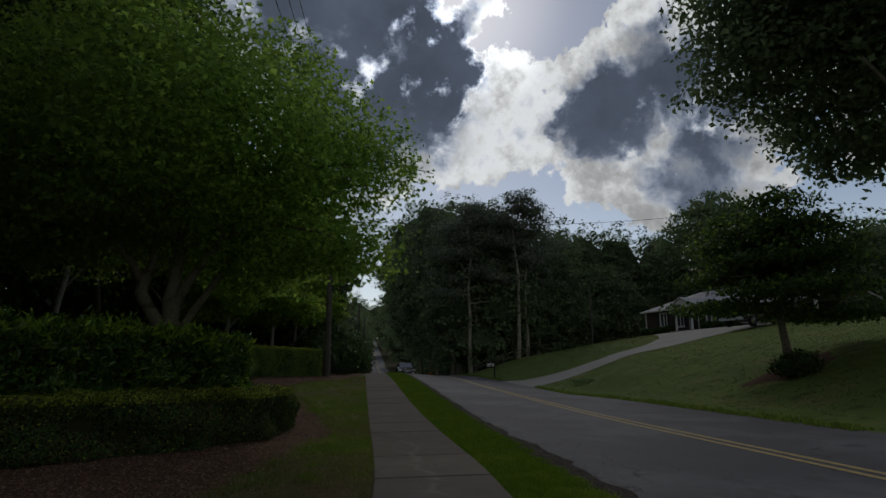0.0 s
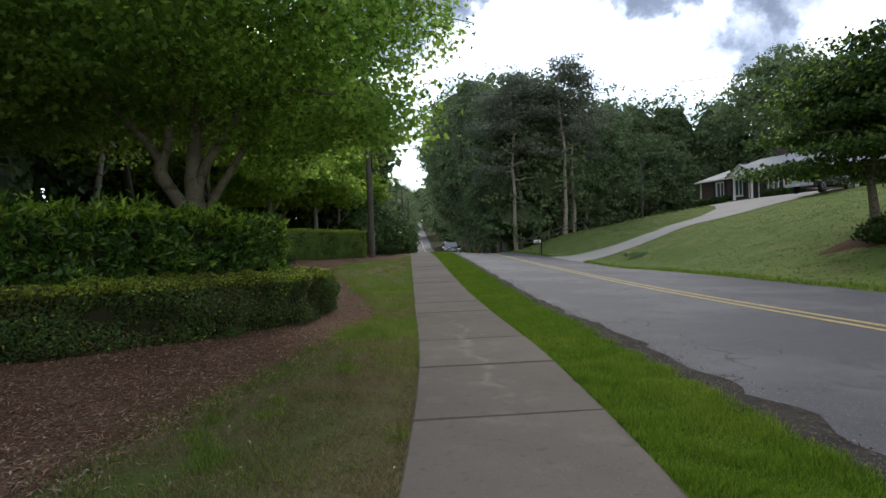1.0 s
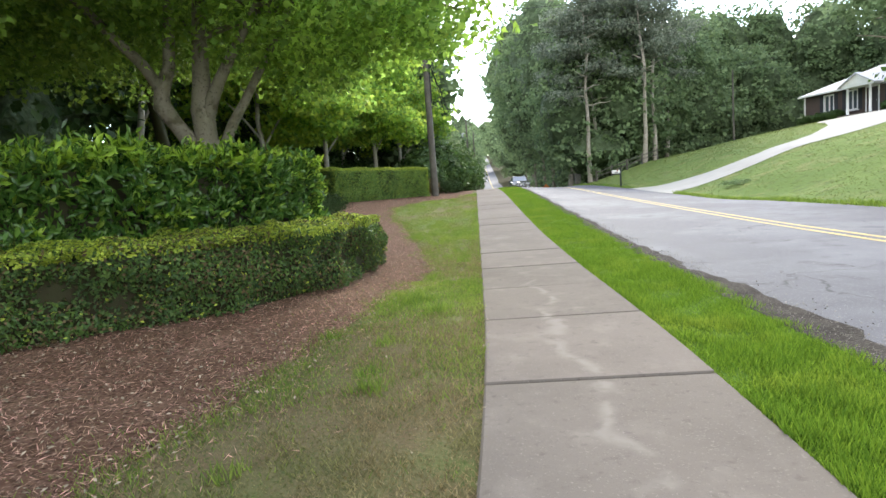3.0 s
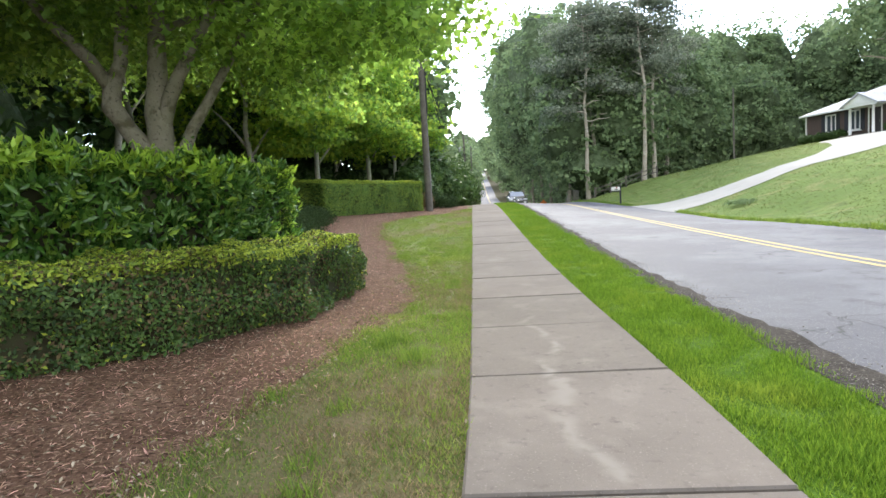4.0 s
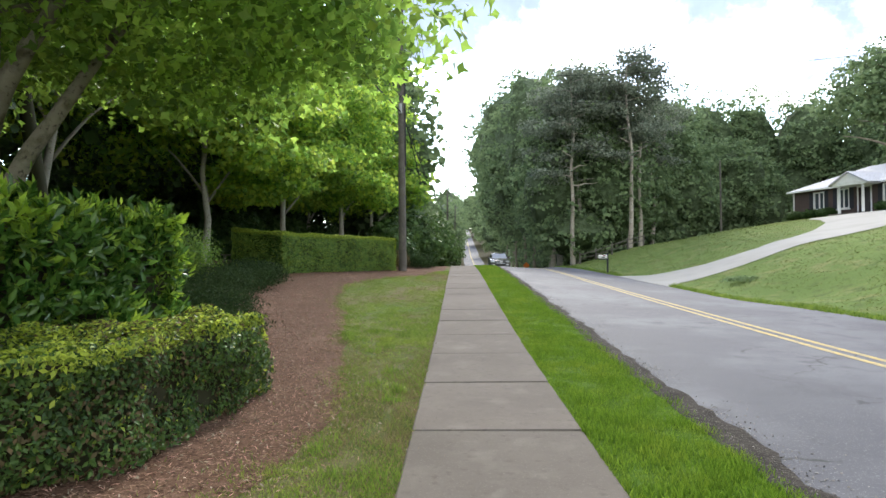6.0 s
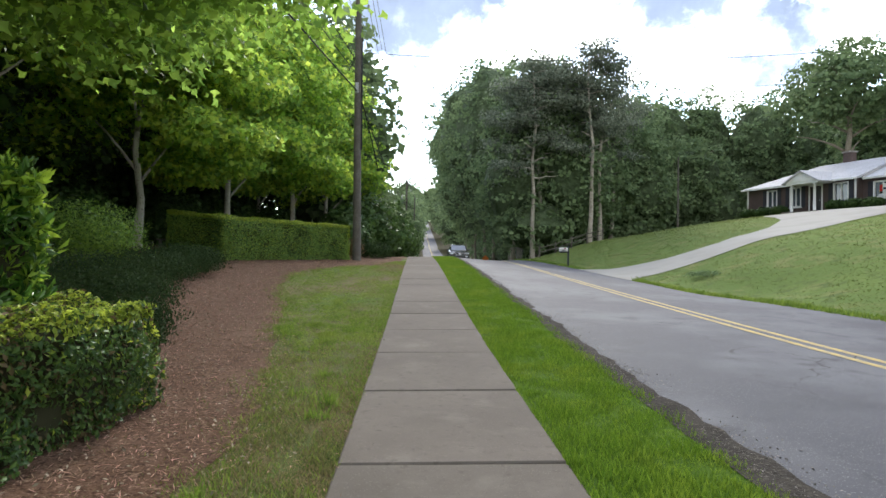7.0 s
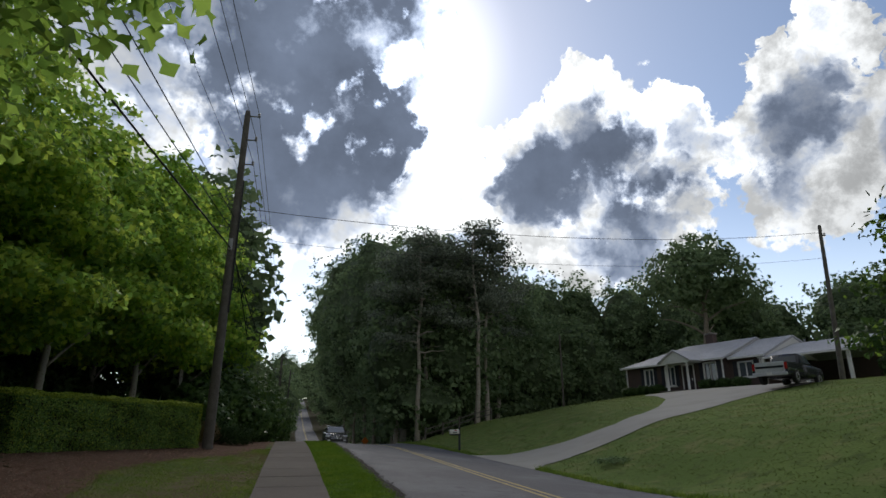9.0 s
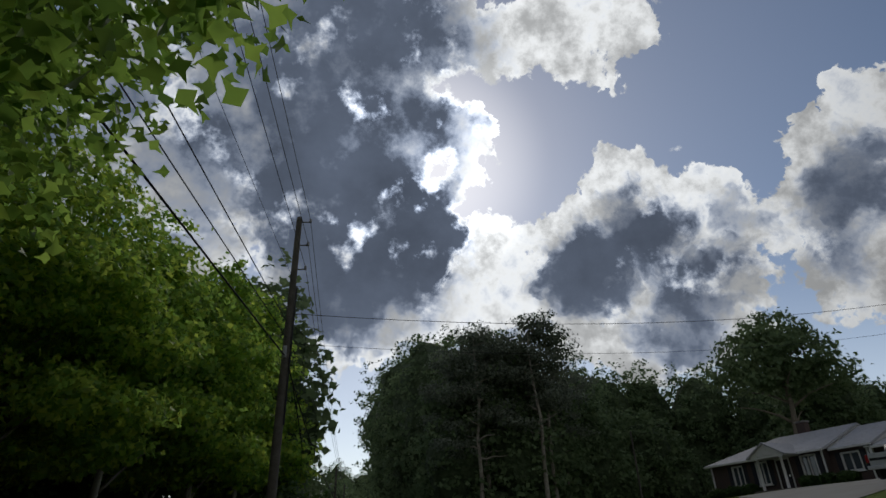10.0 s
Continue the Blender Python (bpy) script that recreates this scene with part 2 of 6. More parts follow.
M = dict(
    soil=material("lawn soil", (0.135, 0.108, 0.062), 0.95, [(0.35, (0.075, 0.115, 0.026), 0.4, 0.65, 4), (3.0, (0.12, 0.088, 0.052), 0.5, 0.72, 6), (40, (0.04, 0.07, 0.015), 0.5, 0.7, 5)], 0.03, 25, spec=0.06, coords="World"),
    far_lawn=material("far lawn", (0.135, 0.185, 0.05), 0.95, [(0.12, (0.10, 0.15, 0.038), 0.42, 0.62, 4), (0.9, (0.185, 0.19, 0.075), 0.48, 0.70, 6), (1.7, (0.075, 0.105, 0.03), 0.52, 0.68, 7), (9, (0.09, 0.125, 0.035), 0.5, 0.72, 5)], 0.03, 9, spec=0.06, coords="World"),
    mulch=material("pine straw", (0.11, 0.063, 0.043), 0.95, [(1.3, (0.155, 0.095, 0.067), 0.4, 0.7, 4), (6, (0.095, 0.053, 0.036), 0.5, 0.72, 5), (26, (0.05, 0.028, 0.019), 0.50, 0.62, 6), (34, (0.27, 0.175, 0.128), 0.55, 0.66, 6), (90, (0.08, 0.046, 0.03), 0.54, 0.68, 5)], 0.03, 38, spec=0.06, coords="World"),
    forest=material("forest floor", (0.05, 0.04, 0.02), 0.95, [(0.8, (0.035, 0.04, 0.012), 0.4, 0.7, 4)], 0.04, 8, spec=0.06, coords="World"),
    grass=leaf("grass blades", (0.135, 0.215, 0.036), 0.55, 0.35, 0.2, 0.4, (0.185, 0.255, 0.05)),
    verge=leaf("verge grass blades", (0.112, 0.205, 0.022), 0.6, 0.32, 0.12, 0.40, (0.165, 0.245, 0.032)),
    turf=material("green turf", (0.055, 0.105, 0.012), 0.95, [(5, (0.075, 0.13, 0.015), 0.42, 0.65, 5), (45, (0.045, 0.085, 0.015), 0.5, 0.7, 5)], 0.02, 60, spec=0.06, coords="World"),
    grass_dry=leaf("dry lawn blades", (0.215, 0.18, 0.092), 0.6, 0.3, 0.2, 0.5, (0.16, 0.17, 0.06)),
    straw=material("straw needles", (0.40, 0.27, 0.19), 0.9, spec=0.06, island=0.9),
    litter=material("dead leaf", (0.32, 0.27, 0.195), 0.85, island=0.45),
    concrete=material("concrete", (0.155, 0.135, 0.119), 0.9, [(0.7, (0.132, 0.115, 0.101), 0.4, 0.7, 5), (2.2, (0.195, 0.172, 0.153), 0.5, 0.8, 9), (13.0, (0.115, 0.10, 0.087), 0.54, 0.75, 8), (70, (0.21, 0.19, 0.17), 0.58, 0.72, 4), (190, (0.09, 0.08, 0.07), 0.6, 0.75, 3)], 0.004, 120, objrand=0.06, spec=0.06, coords="World"),
    joint=material("joint soil", (0.05, 0.045, 0.03), 0.95, [(9, (0.03, 0.04, 0.015), 0.45, 0.6, 4)], coords="World"),
    drive=material("driveway concrete", (0.30, 0.288, 0.265), 0.9, [(0.5, (0.265, 0.252, 0.228), 0.4, 0.7, 5), (4, (0.30, 0.29, 0.26), 0.6, 0.8, 6)], 0.004, 60, coords="World"),
    bark=material("grey bark", (0.25, 0.215, 0.165), 0.95, [(2.0, (0.31, 0.27, 0.22), 0.45, 0.7, 5), (14, (0.06, 0.05, 0.04), 0.5, 0.7, 6)], 0.03, 14),
    bark_maple=material("maple bark", (0.19, 0.17, 0.125), 0.95, [(1.6, (0.26, 0.235, 0.18), 0.45, 0.7, 5), (4.5, (0.10, 0.09, 0.055), 0.5, 0.68, 6), (22, (0.06, 0.05, 0.035), 0.54, 0.7, 6)], 0.025, 16),
    fresh_leaf=leaf("fresh yellow-green leaf", (0.36, 0.47, 0.075), 0.5, 0.55, 0.3, 0.35),
    bark_young=material("pale young bark", (0.36, 0.33, 0.28), 0.95, [(2.5, (0.28, 0.26, 0.21), 0.45, 0.7, 5), (12, (0.14, 0.125, 0.10), 0.54, 0.7, 6)], 0.015, 18),
    bark_pine=material("pine bark", (0.36, 0.32, 0.27), 0.95, [(1.2, (0.46, 0.42, 0.37), 0.45, 0.7, 5), (7, (0.14, 0.115, 0.095), 0.52, 0.7, 6)], 0.04, 8),
    pole=material("weathered pole wood", (0.115, 0.105, 0.092), 0.9, [(3.0, (0.16, 0.148, 0.13), 0.4, 0.7, 6), (30, (0.06, 0.05, 0.04), 0.52, 0.7, 6)], 0.01, 40),
    wire=material("black cable", (0.02, 0.02, 0.022), 0.6),
    steel=material("galvanised steel", (0.35, 0.36, 0.37), 0.45, [(20, (0.25, 0.25, 0.26), 0.5, 0.7, 3)], metal=0.8),
    ceramic=material("grey insulator", (0.30, 0.30, 0.31), 0.3),
    box_leaf=leaf("clipped hedge leaf", (0.068, 0.132, 0.027), 0.45, 0.26, 0.35, 0.5, (0.045, 0.085, 0.023)),
    square_leaf=leaf("square hedge leaf", (0.17, 0.285, 0.06), 0.45, 0.3, 0.3, 0.45, (0.10, 0.185, 0.04)),
    box_tip=leaf("lit hedge leaf", (0.30, 0.385, 0.055), 0.5, 0.4, 0.3, 0.4),
    laurel_leaf=leaf("laurel leaf", (0.075, 0.165, 0.028), 0.26, 0.28, 0.6, 0.45),
    laurel_tip=leaf("lit laurel leaf", (0.27, 0.42, 0.05), 0.36, 0.4, 0.45, 0.35),
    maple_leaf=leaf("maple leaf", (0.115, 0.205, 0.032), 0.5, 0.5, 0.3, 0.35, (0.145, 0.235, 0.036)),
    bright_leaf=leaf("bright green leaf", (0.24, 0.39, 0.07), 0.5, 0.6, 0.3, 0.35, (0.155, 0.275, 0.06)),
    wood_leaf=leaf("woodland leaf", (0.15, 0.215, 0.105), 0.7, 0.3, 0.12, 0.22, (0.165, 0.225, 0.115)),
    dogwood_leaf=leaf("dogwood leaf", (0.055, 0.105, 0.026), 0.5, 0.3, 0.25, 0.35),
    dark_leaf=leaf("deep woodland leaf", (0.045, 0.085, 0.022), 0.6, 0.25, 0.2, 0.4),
    pine_leaf=leaf("pine needles", (0.17, 0.20, 0.15), 0.65, 0.2, 0.2, 0.35),
    juniper=leaf("juniper", (0.034, 0.062, 0.022), 0.75, 0.15, 0.08, 0.4),
    core=material("near-black painted shade", (0.035, 0.036, 0.015), 0.95, [(8, (0.035, 0.03, 0.015), 0.45, 0.65, 4)]),
    brick=material("dark red brick", (0.105, 0.075, 0.068), 0.9, [(0.6, (0.085, 0.064, 0.06), 0.4, 0.7, 4), (7, (0.135, 0.095, 0.085), 0.55, 0.7, 4)], 0.01, 20, objrand=0.15),
    roof=material("grey shingle roof", (0.44, 0.44, 0.47), 0.85, [(0.4, (0.50, 0.50, 0.53), 0.4, 0.7, 4), (9, (0.22, 0.22, 0.235), 0.5, 0.7, 5)], 0.01, 20, objrand=0.08),
    white=material("white paint", (0.72, 0.72, 0.70), 0.6, [(3, (0.62, 0.61, 0.58), 0.5, 0.75, 4)]),
    shutter=material("dark shutter paint", (0.03, 0.032, 0.04), 0.6, [(6, (0.045, 0.047, 0.055), 0.5, 0.7, 3)]),
    glass=material("window glass", (0.07, 0.085, 0.10), 0.08, spec=0.8),
    hill_grass=leaf("hill grass blades", (0.125, 0.165, 0.046), 0.6, 0.3, 0.2, 0.22, (0.165, 0.19, 0.062)),
    dirt=material("shoulder dirt", (0.052, 0.046, 0.04), 0.95, [(2.5, (0.035, 0.031, 0.027), 0.42, 0.62, 6), (22, (0.10, 0.088, 0.075), 0.54, 0.68, 6), (60, (0.17, 0.155, 0.14), 0.60, 0.72, 5)], 0.03, 30, spec=0.06, coords="World"),
    silver=material("silver truck paint", (0.55, 0.56, 0.58), 0.35, [(8, (0.45, 0.46, 0.48), 0.5, 0.7, 3)], metal=0.3),
    gravel=material("edge gravel", (0.20, 0.185, 0.17), 0.95, spec=0.06, island=0.5),
    brown_tip=leaf("brown dry hedge leaf", (0.12, 0.095, 0.045), 0.7, 0.2, 0.2, 0.4),
    car_paint=material("bronze-grey car paint", (0.16, 0.155, 0.15), 0.25, [(60, (0.18, 0.175, 0.17), 0.4, 0.6, 2)], metal=0.6, spec=0.5),
    truck_paint=material("black truck paint", (0.02, 0.022, 0.028), 0.25, [(5, (0.035, 0.035, 0.04), 0.5, 0.7, 3)], spec=0.6),
    chrome=material("chrome", (0.75, 0.75, 0.76), 0.15, [(30, (0.6, 0.6, 0.62), 0.5, 0.7, 2)], metal=1.0),
    tyre=material("rubber tyre", (0.025, 0.025, 0.025), 0.85, [(30, (0.05, 0.048, 0.045), 0.5, 0.7, 3)]),
    plastic=material("black plastic trim", (0.03, 0.03, 0.032), 0.55, [(20, (0.045, 0.045, 0.046), 0.5, 0.7, 3)]),
    lamp=material("clear lamp lens", (0.8, 0.82, 0.85), 0.1, spec=0.8),
    redlamp=material("red lamp lens", (0.35, 0.02, 0.02), 0.15, spec=0.6),
    orange=material("orange sign face", (0.75, 0.20, 0.03), 0.5, [(8, (0.62, 0.17, 0.03), 0.5, 0.7, 3)]),
    stone=material("grey stone", (0.30, 0.28, 0.26), 0.9, [(4, (0.2, 0.19, 0.175), 0.45, 0.65, 5)], 0.02, 12),
    door=material("dark front door", (0.05, 0.045, 0.05), 0.5, [(5, (0.07, 0.06, 0.06), 0.5, 0.7, 3)]),
)


def streaked(m):
    """A pale worn streak down the middle of the near slabs."""
    nt = m.node_tree
    n, l = nt.nodes.new, nt.links.new
    bsdf = next(x for x in nt.nodes if x.type == "BSDF_PRINCIPLED")
    old = bsdf.inputs["Base Color"].links[0].from_socket
    pos = n("ShaderNodeNewGeometry").outputs["Position"]
    sep = n("ShaderNodeSeparateXYZ")
    l(pos, sep.inputs[0])

    def tex(scale, detail):
        t = n("ShaderNodeTexNoise")
        t.inputs["Scale"].default_value, t.inputs["Detail"].default_value = scale, detail
        l(pos, t.inputs["Vector"])
        return t.outputs["Fac"]

    def calc(op, a, b):
        x = n("ShaderNodeMath")
        x.operation = op
        for k, v in enumerate((a, b)):
            if isinstance(v, float):
                x.inputs[k].default_value = v
            else:
                l(v, x.inputs[k])
        return x.outputs[0]

    def ramp(v, a, b, c, d):
        x = n("ShaderNodeMapRange")
        x.interpolation_type = "SMOOTHSTEP"
        l(v, x.inputs[0])
        for k, q in enumerate((a, b, c, d)):
            x.inputs[k + 1].default_value = q
        return x.outputs[0]

    off = calc("ABSOLUTE", calc("ADD", calc("ADD", sep.outputs["X"], 0.10), calc("MULTIPLY", calc("SUBTRACT", tex(1.1, 4), 0.5), 0.9)), 0.0)
    f = calc("MULTIPLY", ramp(off, 0.0, 0.11, 1, 0), ramp(tex(5.0, 6), 0.40, 0.60, 0, 1))
    f = calc("MULTIPLY", f, calc("MULTIPLY", ramp(sep.outputs["Y"], 2.5, 4.5, 0, 1), ramp(sep.outputs["Y"], 7.5, 10.0, 1, 0)))
    mx = n("ShaderNodeMix")
    mx.data_type = "RGBA"
    l(f, mx.inputs["Factor"])
    l(old, mx.inputs["A"])
    mx.inputs["B"].default_value = (0.205, 0.184, 0.165, 1)
    l(mx.outputs["Result"], bsdf.inputs["Base Color"])


streaked(M["concrete"])


# ---- shape of the land ----
def profile(pairs, soft=2.5):
    ys = np.arange(-700.0, 1200.0, 0.5)
    z = np.interp(ys, [p[0] for p in pairs], [p[1] for p in pairs])
    k = np.ones(int(soft * 4) + 1)
    z = np.convolve(np.pad(z, len(k) // 2, mode="edge"), k / k.sum(), "valid")
    return lambda y: np.interp(y, ys, z)


z_left = profile([(-700, 0), (12, 0), (16, 0.09), (21, 0.28), (28, 0.58), (35, 0.82), (42, 0.92), (55, 0.5), (110, -4), (180, -3), (250, 1.4), (500, 25), (1200, 45)])
z_right = profile([(-700, 0), (26, 0), (32, 0.07), (40, 0.28), (50, 0.45), (60, 0.4), (110, -4), (180, -3), (250, 1.4), (500, 25), (1200, 45)])
lawn_rise = profile([(-700, 0), (0, 0), (1.2, 0.12), (3.5, 0.75), (7, 1.95), (11.5, 2.7), (16, 3.6), (22, 4.5), (30, 4.9), (1200, 6)], 1.0)


def walk_x(y):
    """The middle of the pavement: it bends a little near the start."""
    return -0.0075 * np.clip(7 - y, 0, 14) ** 2


def road_left(y):
    return 1.70 + 0.026 * (np.clip(y, -2, 17) - 3) + walk_x(y) * 0.35


ROAD_W = 7.15


def land(x, y):
    x, y = np.asarray(x, float), np.asarray(y, float)
    k = np.clip((x - 2) / 7, 0, 1)
    z = z_left(y) * (1 - k) + z_right(y) * k
    left = np.clip(-2.2 - x, 0, 9)
    z = z + 0.05 * left * np.clip((y + 10) / 22, 0.3, 1.6)
    right = x - (road_left(y) + ROAD_W)
    far = np.clip((100 - y) / 40, 0, 1) * np.clip((y + 70) / 40, 0, 1)
    z = z + lawn_rise(right) * far * np.interp(y, [-20, 10, 20, 38, 45], [1.1, 1.05, 1.0, 0.93, 0.93])
    # swale beside the driveway
    z = z - 0.35 * np.exp(-((x - 11.2) / 1.6) ** 2 - ((y - 25.0) / 3.0) ** 2)
    return z


# ---- mesh helpers ----
def mesh_object(name, verts, faces, mat, parent=None, label="", smooth=False):
    me = bpy.data.meshes.new(name)
    me.from_pydata([tuple(v) for v in verts], [], [tuple(f) for f in faces])
    me.materials.append(mat)
    if smooth:
        me.polygons.foreach_set("use_smooth", [True] * len(me.polygons))
    me.update()
    ob = new(name, me)
    ob.parent = parent
    if label:
        tagged(ob, label)
    return ob


def part(name, bm, mat, parent=None, label="", smooth=False):
    me = bpy.data.meshes.new(name)
    bm.to_mesh(me)
    bm.free()
    me.materials.append(mat)
    if smooth:
        me.polygons.foreach_set("use_smooth", [True] * len(me.polygons))
    ob = new(name, me)
    ob.parent = parent
    if label:
        tagged(ob, label)
    return ob


def thing(name, m, label, category, group="", kind=""):
    ob = new(name)
    ob.matrix_world = m
    return tagged(ob, label, category, group, kind)


def add_box(bm, size, m=Matrix(), bevel=0.0):
    r = bmesh.ops.create_cube(bm, size=1, matrix=m @ Matrix.Diagonal((*size, 1)))
    if bevel:
        es = list({e for v in r["verts"] for e in v.link_edges})
        bmesh.ops.bevel(bm, geom=es, offset=bevel, segments=2, affect="EDGES", profile=0.6)
    return bm


def box(size, m=Matrix(), bevel=0.0):
    return add_box(bmesh.new(), size, m, bevel)


def at(x, y, z, rz=0.0, rx=0.0, ry=0.0):
    return pose(x, y, z, rx, ry, rz)


def tubes(paths, sides=7):
    """paths: lists of (point, radius). One bmesh of tapered, closed tubes."""
    bm = bmesh.new()
    for path in paths:
        rings = []
        for i, (p, r) in enumerate(path):
            p = Vector(p)
            d = Vector(path[min(i + 1, len(path) - 1)][0]) - Vector(path[max(i - 1, 0)][0])
            d.normalize()
            a = d.cross(Vector((0.3, 1, 0.1))).normalized() if abs(d.z) > 0.5 else d.cross(Vector((0, 0, 1))).normalized()
            b = d.cross(a)
            rings.append([bm.verts.new(p + a * r * math.cos(t) + b * r * math.sin(t)) for t in (2 * math.pi * k / sides for k in range(sides))])
        for r0, r1 in zip(rings, rings[1:]):
            for k in range(sides):
                bm.faces.new((r0[k], r0[(k + 1) % sides], r1[(k + 1) % sides], r1[k]))
        bm.faces.new(rings[-1])
        bm.faces.new(rings[0][::-1])
    return bm


def quads(name, centre, normal, size, mat, rng, parent=None, aspect=0.6, label="", shape="leaf", axis=None):
    """Many small leaves as one mesh: each a rhombus bent along its middle, or a five-pointed blade."""
    n = len(centre)
    normal = normal / np.maximum(np.linalg.norm(normal, axis=1, keepdims=True), 1e-6)
    rnd = rng.normal(size=(n, 3))
    u = np.cross(normal, rnd) if axis is None else axis - normal * np.sum(axis * normal, axis=1, keepdims=True)
    u /= np.maximum(np.linalg.norm(u, axis=1, keepdims=True), 1e-6)
    v = np.cross(normal, u)
    s = (size * rng.uniform(0.65, 1.3, n))[:, None]
    if shape == "leaf":
        pts = [(-0.5, 0, 0), (0.05, 0.5 * aspect, 0.12), (0.55, 0, -0.05), (0.05, -0.5 * aspect, 0.12)]
        tri = [(0, 1, 2), (0, 2, 3)]
    elif shape == "needle":
        pts = [(-0.5, 0, 0), (0.0, 0.5 * aspect, 0.03), (0.5, 0, 0), (0.0, -0.5 * aspect, 0.03)]
        tri = [(0, 1, 2), (0, 2, 3)]
    elif shape == "clump":
        pts = [(-0.5, -0.1, 0), (-0.12, 0.45, 0.10), (0.5, 0.2, -0.08), (0.2, -0.48, 0.1), (0.0, 0.05, 0.16)]
        tri = [(0, 4, 1), (1, 4, 2), (2, 4, 3), (3, 4, 0)]
    else:  # maple: lobed
        pts = [(-0.5, 0, 0), (-0.15, 0.5, 0.08), (0.1, 0.16, 0.0), (0.6, 0, -0.1), (0.1, -0.16, 0), (-0.15, -0.5, 0.08)]
        tri = [(0, 2, 1), (0, 4, 3), (0, 3, 2), (0, 5, 4)]
    k = len(pts)
    vs = np.empty((n, k, 3), np.float32)
    for i, (a, b, c) in enumerate(pts):
        vs[:, i] = centre + s * (a * u + b * v + c * normal)
    fs = (np.arange(n)[:, None, None] * k + np.array(tri)[None]).reshape(-1)
    return raw(name, vs.reshape(-1), fs, 3, mat, parent, label)


def raw(name, vs, fs, corners, mat, parent=None, label=""):
    me = bpy.data.meshes.new(name)
    me.vertices.add(len(vs) // 3)
    me.vertices.foreach_set("co", np.asarray(vs, np.float32).ravel())
    me.loops.add(len(fs))
    me.loops.foreach_set("vertex_index", np.asarray(fs, np.int32).ravel())
    me.polygons.add(len(fs) // corners)
    me.polygons.foreach_set("loop_start", np.arange(0, len(fs), corners, dtype=np.int32))
    me.materials.append(mat)
    me.update()
    me.validate()
    ob = new(name, me)
    ob.parent = parent
    if label:
        tagged(ob, label)
    return ob


# ---- ground ----
def sheet(name, xs_of, ys, mat, lift, label, category, parent=None, kind="structure"):
    """A sheet over the land between left and right edges given as functions of y; xs_of(y) gives its row of x."""
    rows = [xs_of(y) for y in ys]
    w = len(rows[0])
    verts = [(x, y, z + lift) for y, row in zip(ys, rows) for x, z in zip(row, land(np.array(row), y))]
    faces = [(j * w + i, j * w + i + 1, (j + 1) * w + i + 1, (j + 1) * w + i) for j in range(len(ys) - 1) for i in range(w - 1)]
    ob = mesh_object(name, verts, faces, mat, parent, smooth=True)
    return tagged(ob, label, category, kind=kind)


gx = np.concatenate([-np.geomspace(600, 12, 22), np.arange(-11, 40, 0.5), np.geomspace(41, 600, 24)])
gy = np.concatenate([-np.geomspace(600, 12, 16), np.arange(-11, 62, 0.75), np.geomspace(63, 1100, 50)])


def ground_z(x, y):
    z = land(x, y)
    r = (x > road_left(y) + 0.55) & (x < road_left(y) + ROAD_W - 0.55)
    return z - 0.10 * r - 0.06 * (np.abs(x - walk_x(y)) < 0.7)


W_ = len(gx)
gv = [(x, y, z) for y in gy for x, z in zip(gx, ground_z(gx, y))]
gf = [(j * W_ + i, j * W_ + i + 1, (j + 1) * W_ + i + 1, (j + 1) * W_ + i) for j in range(len(gy) - 1) for i in range(W_ - 1)]
ground = tagged(mesh_object("ground", gv, gf, M["soil"], smooth=True), "mown green lawn soil rising beyond the road", "ground", kind="structure")
ground.data.materials.append(M["far_lawn"])
ground.data.materials.append(M["forest"])
for p in ground.data.polygons:
    x, y, _ = p.center
    p.material_index = 2 if (x < -13 or y > 66 or x > 60) else 1 if x > 8 else 0


